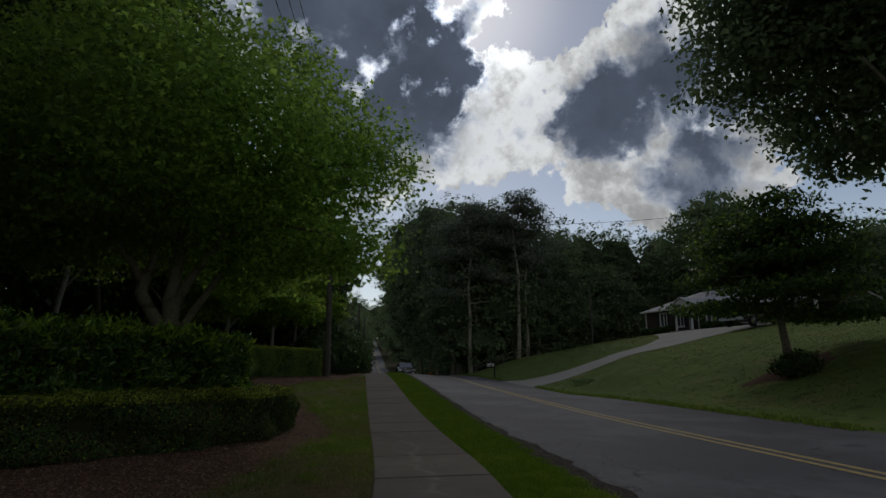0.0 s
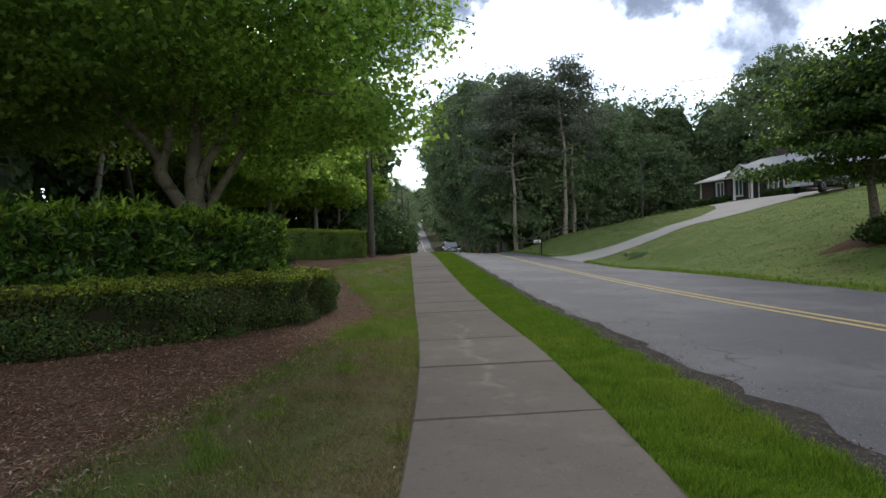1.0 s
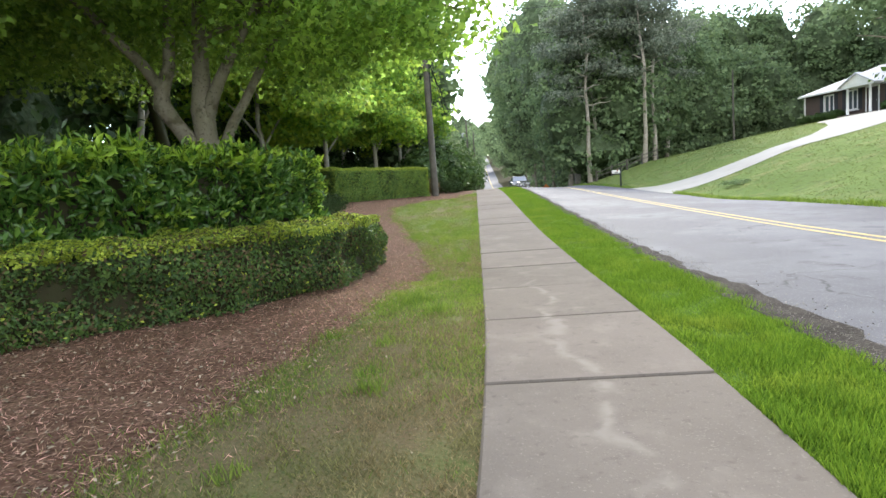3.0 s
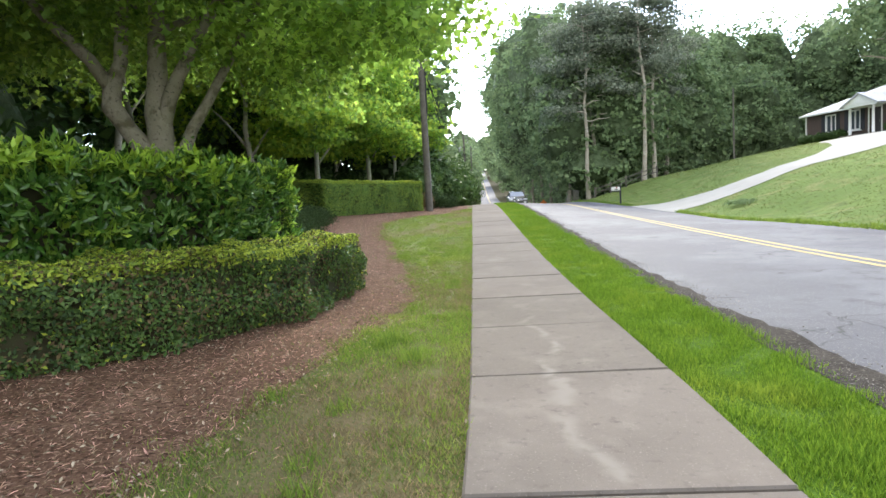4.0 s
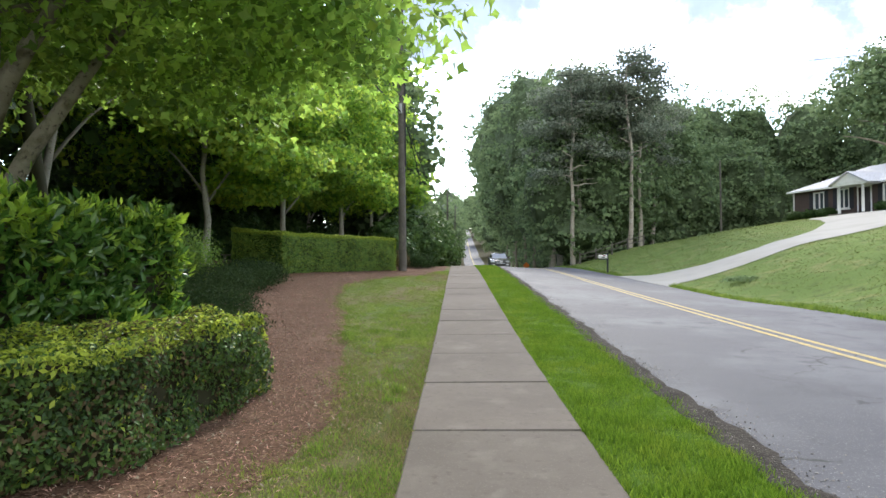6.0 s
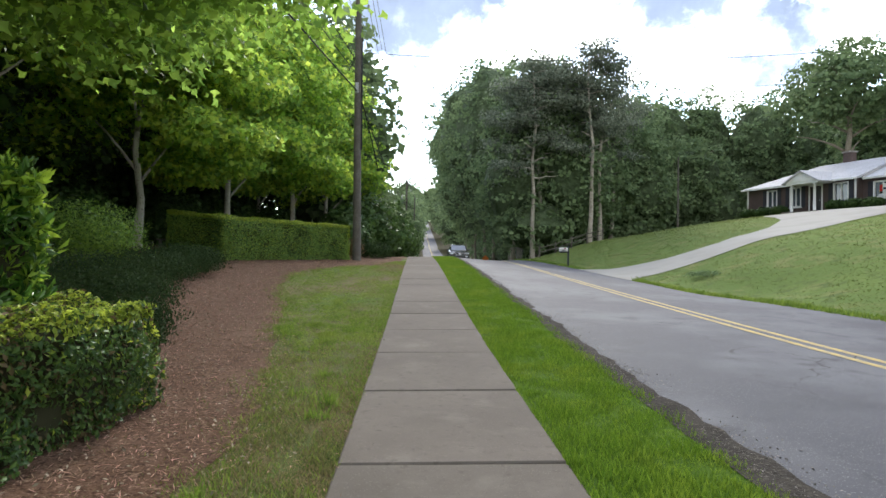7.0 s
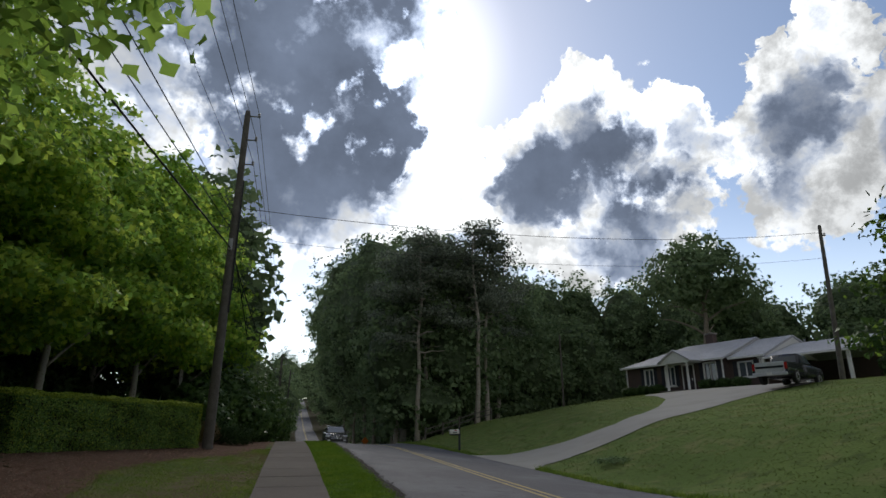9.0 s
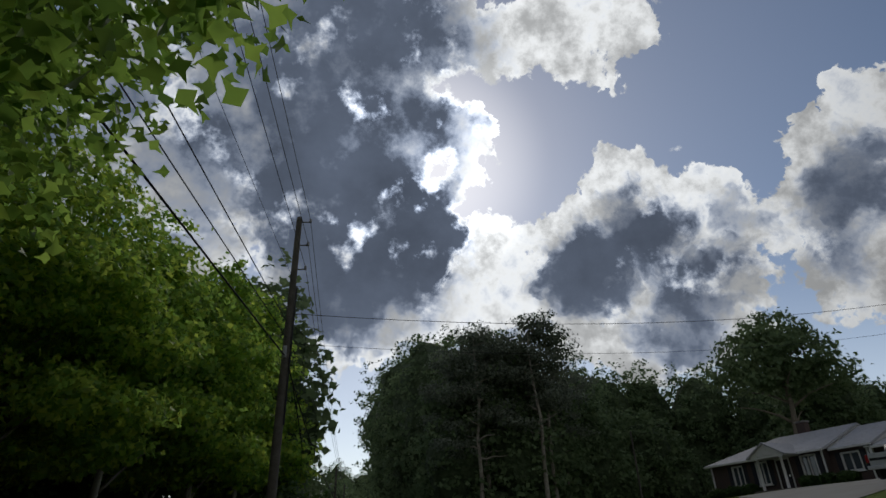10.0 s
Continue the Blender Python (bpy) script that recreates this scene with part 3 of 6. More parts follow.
def asphalt():
    m = material("worn asphalt", (0.066, 0.066, 0.079), 0.80, [(0.25, (0.115, 0.115, 0.13), 0.42, 0.62, 4), (1.6, (0.058, 0.058, 0.068), 0.52, 0.7, 6), (80, (0.20, 0.20, 0.21), 0.58, 0.70, 3), (240, (0.05, 0.05, 0.055), 0.58, 0.72, 2)], 0.006, 140, spec=0.30, coords="World")
    nt = m.node_tree
    n, l = nt.nodes.new, nt.links.new
    bsdf = next(x for x in nt.nodes if x.type == "BSDF_PRINCIPLED")
    old = bsdf.inputs["Base Color"].links[0].from_socket
    pos = n("ShaderNodeNewGeometry").outputs["Position"]
    warp = n("ShaderNodeTexNoise")
    warp.inputs["Scale"].default_value, warp.inputs["Detail"].default_value = 1.3, 5
    l(pos, warp.inputs["Vector"])
    add = n("ShaderNodeVectorMath")
    add.operation = "MULTIPLY_ADD"
    l(warp.outputs["Color"], add.inputs[0])
    add.inputs[1].default_value = (1.1, 1.1, 0)
    l(pos, add.inputs[2])
    vor = n("ShaderNodeTexVoronoi")
    vor.feature = "DISTANCE_TO_EDGE"
    vor.inputs["Scale"].default_value = 0.6
    l(add.outputs[0], vor.inputs["Vector"])
    line = n("ShaderNodeMapRange")
    l(vor.outputs["Distance"], line.inputs[0])
    line.inputs[1].default_value, line.inputs[2].default_value, line.inputs[3].default_value, line.inputs[4].default_value = 0.002, 0.007, 1, 0
    gate = n("ShaderNodeTexNoise")
    gate.inputs["Scale"].default_value = 0.55
    l(pos, gate.inputs["Vector"])
    g = n("ShaderNodeMapRange")
    l(gate.outputs["Fac"], g.inputs[0])
    g.inputs[1].default_value, g.inputs[2].default_value = 0.47, 0.55
    mul = n("ShaderNodeMath")
    mul.operation = "MULTIPLY"
    l(line.outputs[0], mul.inputs[0])
    l(g.outputs[0], mul.inputs[1])
    mx = n("ShaderNodeMix")
    mx.data_type = "RGBA"
    l(mul.outputs[0], mx.inputs["Factor"])
    l(old, mx.inputs["A"])
    mx.inputs["B"].default_value = (0.03, 0.03, 0.032, 1)
    l(mx.outputs["Result"], bsdf.inputs["Base Color"])
    return m


M["asphalt"] = asphalt()
M["yellow"] = material("worn yellow road paint", (0.50, 0.37, 0.13), 0.8, [(7, (0.36, 0.29, 0.15), 0.42, 0.62, 6), (40, (0.16, 0.15, 0.12), 0.55, 0.68, 5)], 0.003, 90, coords="World")
road_y = np.concatenate([-np.geomspace(300, 10, 12), np.arange(-9, 22, 0.2), np.arange(22, 70, 0.5), np.geomspace(71, 900, 60)])


def ragged(y):
    return 0.05 * noise.noise((y * 1.3, 3.1, 0)) + 0.06 * noise.noise((y * 0.4, 9.1, 0)) + 0.025 * noise.noise((y * 5.1, 1.1, 0))


road = sheet("road", lambda y: [road_left(y) + ragged(y)] + [road_left(y) + ROAD_W * k / 8 for k in range(1, 8)] + [road_left(y) + ROAD_W + ragged(y + 50)], road_y, M["asphalt"], 0.005, "worn grey asphalt road with cracks", "road")
sheet("road_shoulder", lambda y: [road_left(y) - 0.10 + 0.7 * ragged(y + 9), road_left(y) + 0.06, road_left(y) + max(0.08, 0.17 + 0.10 * float(np.clip((14 - y) / 8, 0, 1)) + 2.0 * ragged(y * 1.7 + 31) + 1.4 * ragged(y * 5 + 7))], road_y, M["dirt"], 0.011, "dark crumbling dirt shoulder beside the asphalt", "road shoulder")
for dx, nm in ((-0.14, "road_marking"), (0.14, "road_marking")):
    sheet(nm, lambda y: [road_left(y) * 0.3 + 4.90 + dx - 0.06, road_left(y) * 0.3 + 4.90 + dx + 0.06], road_y[8:], M["yellow"], 0.010, "faded solid yellow centre line on asphalt", "road marking")

sheet("verge_turf", lambda y: [walk_x(y) + 0.755, (walk_x(y) + 0.75 + road_left(y)) / 2, road_left(y) - 0.03 + ragged(y + 9)], np.arange(-9, 60, 0.5), M["turf"], 0.004, "green grassy verge strip beside the pavement", "verge")

# mulch bed: pine straw, bounded by the lawn
MULCH = [(-30, -3.8), (1, -3.2), (3.6, -2.75), (6.2, -2.25), (7.6, -2.0), (9.5, -1.62), (11.4, -1.55), (12.7, -1.85), (16, -2.5), (18.5, -2.95), (21, -3.75), (25, -4.1), (28, -3.4), (31, -1.9), (33.5, -1.0), (60, -0.9)]


def mulch_edge(y):
    return float(np.interp(y, [p[0] for p in MULCH], [p[1] for p in MULCH])) + 0.12 * noise.noise((y * 0.9, 5.0, 0)) + 0.05 * noise.noise((y * 4.0, 2.0, 0))


sheet("mulch_bed", lambda y: [mulch_edge(y) - 11 * k / 14 for k in range(15)][::-1], np.arange(-8, 44, 0.4), M["mulch"], 0.008, "reddish brown pine straw mulch bed", "mulch", kind="structure")


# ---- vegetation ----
M["deep"] = material("shade-coloured crown filler", (0.095, 0.132, 0.068), 0.9, [(1.5, (0.05, 0.075, 0.032), 0.42, 0.6, 6), (5, (0.09, 0.125, 0.055), 0.55, 0.7, 6)], 0.25, 3.0)
def crown_points(rng, lobes, count, shell=0.55):
    """Points and outward directions spread through ellipsoid lobes (centre, radii), mostly near their skins."""
    vol = np.array([r[0] * r[1] + r[0] * r[2] + r[1] * r[2] for _, r in lobes])
    pick = rng.choice(len(lobes), count, p=vol / vol.sum())
    c, r = np.array([l[0] for l in lobes], float)[pick], np.array([l[1] for l in lobes], float)[pick]
    d = rng.normal(size=(count, 3))
    d /= np.linalg.norm(d, axis=1, keepdims=True)
    bumps = np.zeros(count)
    for f in (2.3, 5.1):
        ph = rng.uniform(0, 6, 3)
        bumps += np.sin(d[:, 0] * f * 2 + ph[0] + pick) * np.sin(d[:, 1] * f * 2 + ph[1]) * np.cos(d[:, 2] * f * 2 + ph[2])
    rad = (shell + (1 - shell) * rng.random(count) ** 0.6) * (1 + 0.16 * bumps)
    return c + d * r * rad[:, None], d


def clumped(rng, lobes, sprays, per, spread, shell=0.5, flat=0.55):
    """Leaves in sprays: gaps between the sprays let the sky through."""
    c, d = crown_points(rng, lobes, sprays, shell)
    p = np.repeat(c, per, axis=0) + rng.normal(size=(sprays * per, 3)) * spread * np.array([1, 1, flat])
    return p, np.repeat(d, per, axis=0)


def limbs(rng, base, height, radius, spread, count, up=0.55, lean=(0, 0), start=0.35):
    """Trunk and limbs as tapered paths."""
    top = Vector((lean[0], lean[1], height))
    b = Vector(base)
    trunk = [(b + Vector((0, 0, -0.15)), radius * 1.45), (b + Vector((0, 0, 0.25)), radius * 1.1)]
    for k in range(1, 7):
        f = k / 6
        trunk.append((b + top * f + Vector((rng.normal() * 0.04 * height * f * (1 - f), rng.normal() * 0.04 * height * f * (1 - f), 0)), radius * (1 - 0.85 * f)))
    paths = [trunk]
    for k in range(count):
        f = start + (0.95 - start) * (k + rng.random() * 0.7) / count
        o = b + top * f
        a = 2.4 * k + rng.random()
        ln = spread * (1.15 - 0.6 * f) * rng.uniform(0.7, 1.1)
        path, p = [], o
        for j in range(5):
            path.append((p, radius * 0.5 * (1 - f * 0.55) * (1 - j / 5.2)))
            p = p + Vector((math.cos(a), math.sin(a), up * (1 - 0.15 * j) + rng.normal() * 0.12)) * ln / 4.2
            a += rng.normal() * 0.18
        paths.append(path)
    return paths


def tree(name, x, y, label, bark, leafmat, height, lobes, sprays, per, spread, size, seed, radius=0.2, shape="leaf", limb=8, z=None, group="", trunk_h=None, shell=0.5, up=0.55, aspect=0.7, lean=(0, 0), down=0.35, second=None, core=0.0, start=0.35, flat=0.55, reach=0.95):
    rng = np.random.default_rng(seed)
    z = float(land(x, y)) if z is None else z
    ob = thing(name, Matrix.Translation((x, y, z)), label, "tree", group)
    wide = max(l[1][0] for l in lobes)
    part("trunk", tubes(limbs(rng, (0, 0, 0), trunk_h or height * 0.85, radius, wide * reach, limb, up, lean, start)), bark, ob, smooth=True)
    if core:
        # solid lumps added to fill the crown; their dark colour stands for inner shade
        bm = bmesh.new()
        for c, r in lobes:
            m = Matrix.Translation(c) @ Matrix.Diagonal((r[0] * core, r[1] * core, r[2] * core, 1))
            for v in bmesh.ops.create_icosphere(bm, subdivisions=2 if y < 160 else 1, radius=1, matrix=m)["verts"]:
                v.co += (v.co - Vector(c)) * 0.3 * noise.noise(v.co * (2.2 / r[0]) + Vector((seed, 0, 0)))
        part("inner_crown", bm, M["deep"], ob, "shade-coloured crown filler")
    p, d = clumped(rng, lobes, sprays, per, spread, shell, flat)
    nrm = d * 0.6 + np.array([0, 0, down]) + rng.normal(size=p.shape) * 0.55
    if second:
        pick = rng.random(len(p)) < second[1]
        quads("crown", p[~pick], nrm[~pick], size, leafmat, rng, ob, aspect, shape=shape)
        quads("sunlit_crown", p[pick], nrm[pick], size, second[0], rng, ob, aspect, shape=shape)
    else:
        quads("crown", p, nrm, size, leafmat, rng, ob, aspect, shape=shape)
    return ob


def hedge(name, front, thick, height, label, leafmat, tipmat, per_m2, size, seed, aspect=0.55, rough=0.05, tip_share=0.75, side_tip=0.05, shoots=0, brown=0.0):
    """A clipped hedge along a line of plan points (its front foot); thickness to the left of the line's direction."""
    rng = np.random.default_rng(seed)
    pts = [Vector((*p, 0)) for p in front]
    fine = []
    for a, b in zip(pts, pts[1:]):
        k = max(2, int((b - a).length / 0.4))
        fine += [a.lerp(b, i / k) for i in range(k)]
    fine.append(pts[-1])
    nrm = []
    for i, p in enumerate(fine):
        d = fine[min(i + 1, len(fine) - 1)] - fine[max(i - 1, 0)]
        nrm.append(Vector((-d.y, d.x, 0)).normalized())
    mid = fine[len(fine) // 2]
    ob = thing(name, Matrix.Translation((mid.x, mid.y, float(land(mid.x, mid.y)))), label, "hedge")
    o = ob.matrix_world.translation
    # near-black solid behind the leaves: the hedge's inner shade as a colour
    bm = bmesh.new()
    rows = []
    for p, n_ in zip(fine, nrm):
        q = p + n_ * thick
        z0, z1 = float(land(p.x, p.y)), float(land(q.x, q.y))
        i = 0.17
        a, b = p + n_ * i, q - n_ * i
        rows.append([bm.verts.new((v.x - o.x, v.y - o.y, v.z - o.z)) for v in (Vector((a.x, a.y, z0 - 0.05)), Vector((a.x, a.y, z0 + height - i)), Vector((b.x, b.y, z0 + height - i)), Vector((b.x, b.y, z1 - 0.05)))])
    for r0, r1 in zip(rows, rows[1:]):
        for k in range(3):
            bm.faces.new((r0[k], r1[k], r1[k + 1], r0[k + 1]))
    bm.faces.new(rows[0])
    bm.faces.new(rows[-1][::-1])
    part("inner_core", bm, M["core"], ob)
    P, N, T = [], [], []
    along = np.array([[p.x, p.y] for p in fine])
    nn = np.array([[v.x, v.y] for v in nrm])
    seg = np.r_[0, np.cumsum(np.linalg.norm(np.diff(along, axis=0), axis=1))]
    L = seg[-1]

    def on(s):
        return np.stack([np.interp(s, seg, along[:, 0]), np.interp(s, seg, along[:, 1])], 1), np.stack([np.interp(s, seg, nn[:, 0]), np.interp(s, seg, nn[:, 1])], 1)

    def wob(s, h):
        return rough * (np.sin(s * 3.1 + h * 2) + np.sin(s * 7.7 - h * 5 + 1.3) * 0.6 + 0.8 * np.sin(h * 9 + s * 1.7))

    for face, area in (("front", L * height), ("back", L * height * 0.4), ("top", L * thick), ("end0", thick * height), ("end1", thick * height)):
        k = int(area * per_m2)
        s, h, t = rng.random(k) * L, rng.random(k) * height, rng.random(k) * thick
        if face == "front":
            t = wob(s, h) + rng.exponential(0.06, k)
            h = np.minimum(h * 1.01 + 0.03, height)
        elif face == "back":
            t = thick - wob(s, h)
        elif face == "top":
            h = height + wob(s, t) * 0.6 - rng.exponential(0.02, k)
        elif face == "end0":
            s = np.abs(wob(t, h))
        else:
            s = L - np.abs(wob(t, h))
        a, b = on(s)
        xy = a + b * t[:, None]
        z = land(a[:, 0], a[:, 1]) + h
        out = {"front": np.c_[-b, np.full(k, 0.25)], "back": np.c_[b, np.full(k, 0.2)], "top": np.c_[b * 0, np.ones(k)], "end0": np.c_[-b[:, 1], b[:, 0], np.zeros(k)] * [-1, -1, 1], "end1": np.c_[b[:, 1], -b[:, 0], np.full(k, 0.2)]}[face]
        P.append(np.c_[xy, z] - np.array(o))
        N.append(out + rng.normal(size=(k, 3)) * 0.55)
        # more yellow-green tips on top and at the last end, light put into colour
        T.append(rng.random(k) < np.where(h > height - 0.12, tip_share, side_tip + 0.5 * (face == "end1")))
    P, N, T = np.concatenate(P), np.concatenate(N), np.concatenate(T)
    A = None
    if shoots:
        # leaves stand in whorls round short shoots
        k = len(P) // shoots
        base, out = np.repeat(P[:k * shoots:shoots], shoots, axis=0), np.repeat(N[:k * shoots:shoots], shoots, axis=0)
        T = np.repeat(T[:k * shoots:shoots], shoots)
        out = out / np.linalg.norm(out, axis=1, keepdims=True)
        A = out * 0.55 + np.array([0, 0, 0.35]) + rng.normal(size=out.shape) * 0.6
        A /= np.linalg.norm(A, axis=1, keepdims=True)
        P = base + A * size * 0.5 + out * rng.exponential(0.05, len(base))[:, None]
        N = np.cross(A, np.cross(out + rng.normal(size=out.shape) * 0.3, A))
    B = rng.random(len(P)) < brown * (1.5 * np.array([noise.noise((p[0] * 0.9, p[1] * 0.9, p[2] * 1.5)) for p in P]) + 0.8) if brown else np.zeros(len(P), bool)
    for nm, mask, mt, lb in (("foliage", ~T & ~B, leafmat, ""), ("young_foliage", T & ~B, tipmat, "yellow-green leaf tips with light in their colour"), ("dry_foliage", B, M["brown_tip"], "brown dried leaves")):
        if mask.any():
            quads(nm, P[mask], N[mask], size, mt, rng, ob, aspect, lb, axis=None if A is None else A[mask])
    return ob


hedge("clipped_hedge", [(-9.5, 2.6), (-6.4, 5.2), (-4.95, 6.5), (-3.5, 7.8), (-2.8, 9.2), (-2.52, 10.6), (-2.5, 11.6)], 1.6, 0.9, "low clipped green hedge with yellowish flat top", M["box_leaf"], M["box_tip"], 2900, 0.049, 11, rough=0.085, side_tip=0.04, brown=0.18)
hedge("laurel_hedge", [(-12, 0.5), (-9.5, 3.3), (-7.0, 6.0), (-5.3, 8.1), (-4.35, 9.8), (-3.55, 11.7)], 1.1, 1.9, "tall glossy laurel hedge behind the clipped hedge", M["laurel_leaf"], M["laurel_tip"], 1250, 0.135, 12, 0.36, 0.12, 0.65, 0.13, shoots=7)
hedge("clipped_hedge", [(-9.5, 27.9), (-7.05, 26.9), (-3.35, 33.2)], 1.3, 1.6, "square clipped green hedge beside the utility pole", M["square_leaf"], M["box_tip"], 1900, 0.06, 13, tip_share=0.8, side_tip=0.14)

# ---- trees ----
def forked_maple():
    x, y = -5.15, 10.7
    rng = np.random.default_rng(21)
    ob = thing("maple_tree", Matrix.Translation((x, y, float(land(x, y)))), "large maple with forked grey trunk behind the laurel hedge", "tree")
    stems = []
    # one bole that forks at breast height and above into four leaning stems
    forks = [[(0, 0, -0.1, 0.36), (0, 0, 0.5, 0.29), (0.02, 0, 1.4, 0.265), (0.03, 0, 2.0, 0.25), (0.03, 0, 2.25, 0.20)],
             [(-0.02, 0, 1.7, 0.16), (-0.19, -0.04, 2.2, 0.145), (-0.42, -0.08, 2.55, 0.13), (-0.60, -0.10, 2.85, 0.135), (-0.58, -0.08, 3.1, 0.12), (-0.44, -0.02, 3.5, 0.10), (-0.38, 0.1, 4.6, 0.085), (-0.5, 0.3, 6.2, 0.06), (-0.7, 0.5, 8.2, 0.025)],
             [(-0.56, -0.08, 3.05, 0.10), (-0.78, -0.2, 3.5, 0.085), (-1.05, -0.35, 3.85, 0.075), (-1.7, -0.6, 4.7, 0.055), (-2.5, -0.9, 6.0, 0.025)],
             [(0.04, 0.02, 1.7, 0.20), (0.02, 0.03, 2.3, 0.185), (0.0, 0.03, 2.75, 0.175), (0.02, 0.06, 3.1, 0.14), (0.06, 0.1, 3.9, 0.115), (0.14, 0.2, 5.2, 0.09), (0.1, 0.5, 7.0, 0.055), (0.2, 0.6, 9.2, 0.02)],
             [(0.02, 0.05, 2.25, 0.09), (0.09, 0.02, 2.6, 0.11), (0.22, -0.04, 2.88, 0.105), (0.38, -0.08, 3.15, 0.09), (0.62, -0.1, 3.5, 0.08), (1.1, -0.1, 4.2, 0.065), (1.9, 0.0, 5.4, 0.045), (2.5, 0.1, 7.0, 0.02)],
             [(0.08, 0.04, 1.5, 0.11), (0.22, 0.08, 2.0, 0.095), (0.44, 0.14, 2.5, 0.085), (0.66, 0.2, 2.85, 0.075), (0.9, 0.3, 3.3, 0.065), (1.4, 0.6, 4.3, 0.05), (2.0, 1.0, 5.8, 0.02)]]
    forks.append([(1.1, -0.1, 4.2, 0.055), (2.2, -0.5, 4.4, 0.042), (3.3, -0.95, 4.1, 0.03), (4.5, -1.25, 3.5, 0.012)])
    forks.append([(1.9, 0.0, 5.4, 0.045), (3.2, 0.4, 6.1, 0.035), (4.6, 0.9, 6.5, 0.024), (6.0, 1.2, 6.3, 0.01)])
    for f in forks:
        path = [(Vector(q[:3]), q[3] * rng.uniform(0.95, 1.06)) for q in f]
        stems.append(path)
        for j in range(3, len(path) - 1):
            if path[j][0].z < 3.8:
                continue
            for a2 in (rng.uniform(0, 360), rng.uniform(0, 360)):
                q, br = path[j][0], []
                for k in range(6):
                    br.append((q, path[j][1] * 0.5 * (1 - k / 6.3)))
                    q = q + Vector((math.cos(radians(a2)) * 0.55, math.sin(radians(a2)) * 0.55, 0.26 + rng.normal() * 0.1))
                    a2 += rng.normal() * 16
                stems.append(br)
    part("trunk", tubes(stems, 10), M["bark_maple"], ob, smooth=True)
    lobes = [((-0.6, 0.4, 8.2), (4.8, 4.6, 3.6)), ((2.6, 0.6, 5.3), (2.5, 3.0, 1.7)), ((0.8, 2.2, 4.9), (3.4, 2.6, 1.3)), ((-3.4, -1.6, 5.8), (3.4, 3.4, 2.0)), ((0.6, -2.6, 5.9), (3.6, 3.0, 1.9)), ((2.4, 0.4, 7.6), (3.8, 3.6, 2.4)), ((-3.2, 2.6, 5.4), (3.2, 3.0, 1.8)), ((1.2, 1.2, 4.0), (2.6, 2.6, 1.1)), ((-2.4, -0.5, 4.3), (2.6, 2.6, 1.1)), ((3.9, -1.2, 3.6), (1.5, 1.3, 0.6)), ((3.5, 0.6, 3.75), (1.5, 1.3, 0.6)), ((4.6, 0.9, 6.3), (1.9, 2.0, 1.0))]
    p, d = clumped(rng, lobes, 3600, 28, 0.34, 0.25, 0.32)
    edge_x = np.interp(p[:, 1] + y, [9, 10, 11, 12, 13, 13.6, 15], [-0.5, -0.6, -0.8, -1.05, -1.5, -2.0, -2.9]) + np.where(p[:, 2] > 5.2, np.clip(13 - p[:, 1] - y, 0, 1.3), 0.0) + np.repeat(rng.random(len(p) // 28 + 1) ** 2, 28)[:len(p)] * 0.75 + 0.3 * np.sin(p[:, 1] * 2.1 + p[:, 2] * 1.7)
    roofline = np.interp(p[:, 0] + x, [-6.5, -5.2, -4.2, -2.8, -1.1, 0.3, 1.4], [13, 11.5, 8.9, 9.0, 7.5, 6.5, 5.4]) - 0.55 * np.clip(-p[:, 1], 0, 5) + 0.5 * np.sin(p[:, 0] * 3.7 + p[:, 1] * 1.9) + np.repeat(rng.random(len(p) // 28 + 1), 28)[:len(p)] * 0.6
    keep = (p[:, 0] + x < edge_x) & (p[:, 2] < roofline) & (p[:, 2] > np.interp(p[:, 0] + x, [-7.5, -5.9, -4.7, -3.9, -2.2, -1.3, -0.3], [3.3, 3.6, 3.5, 2.7, 3.4, 2.8, 2.8]) + 0.3 * np.sin(p[:, 0] * 2.3) + 0.3 * np.sin(p[:, 1] * 3.1))
    p, d = p[keep], d[keep]
    nrm = d * 0.4 + np.array([0, 0, 0.6]) + rng.normal(size=p.shape) * 0.5
    # brighter leaf colour towards the open right side, sunlight put into the crown
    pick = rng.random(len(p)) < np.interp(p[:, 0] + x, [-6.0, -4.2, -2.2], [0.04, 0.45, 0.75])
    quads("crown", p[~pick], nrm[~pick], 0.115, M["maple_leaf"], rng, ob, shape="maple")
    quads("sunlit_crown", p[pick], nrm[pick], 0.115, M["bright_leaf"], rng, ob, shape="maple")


forked_maple()
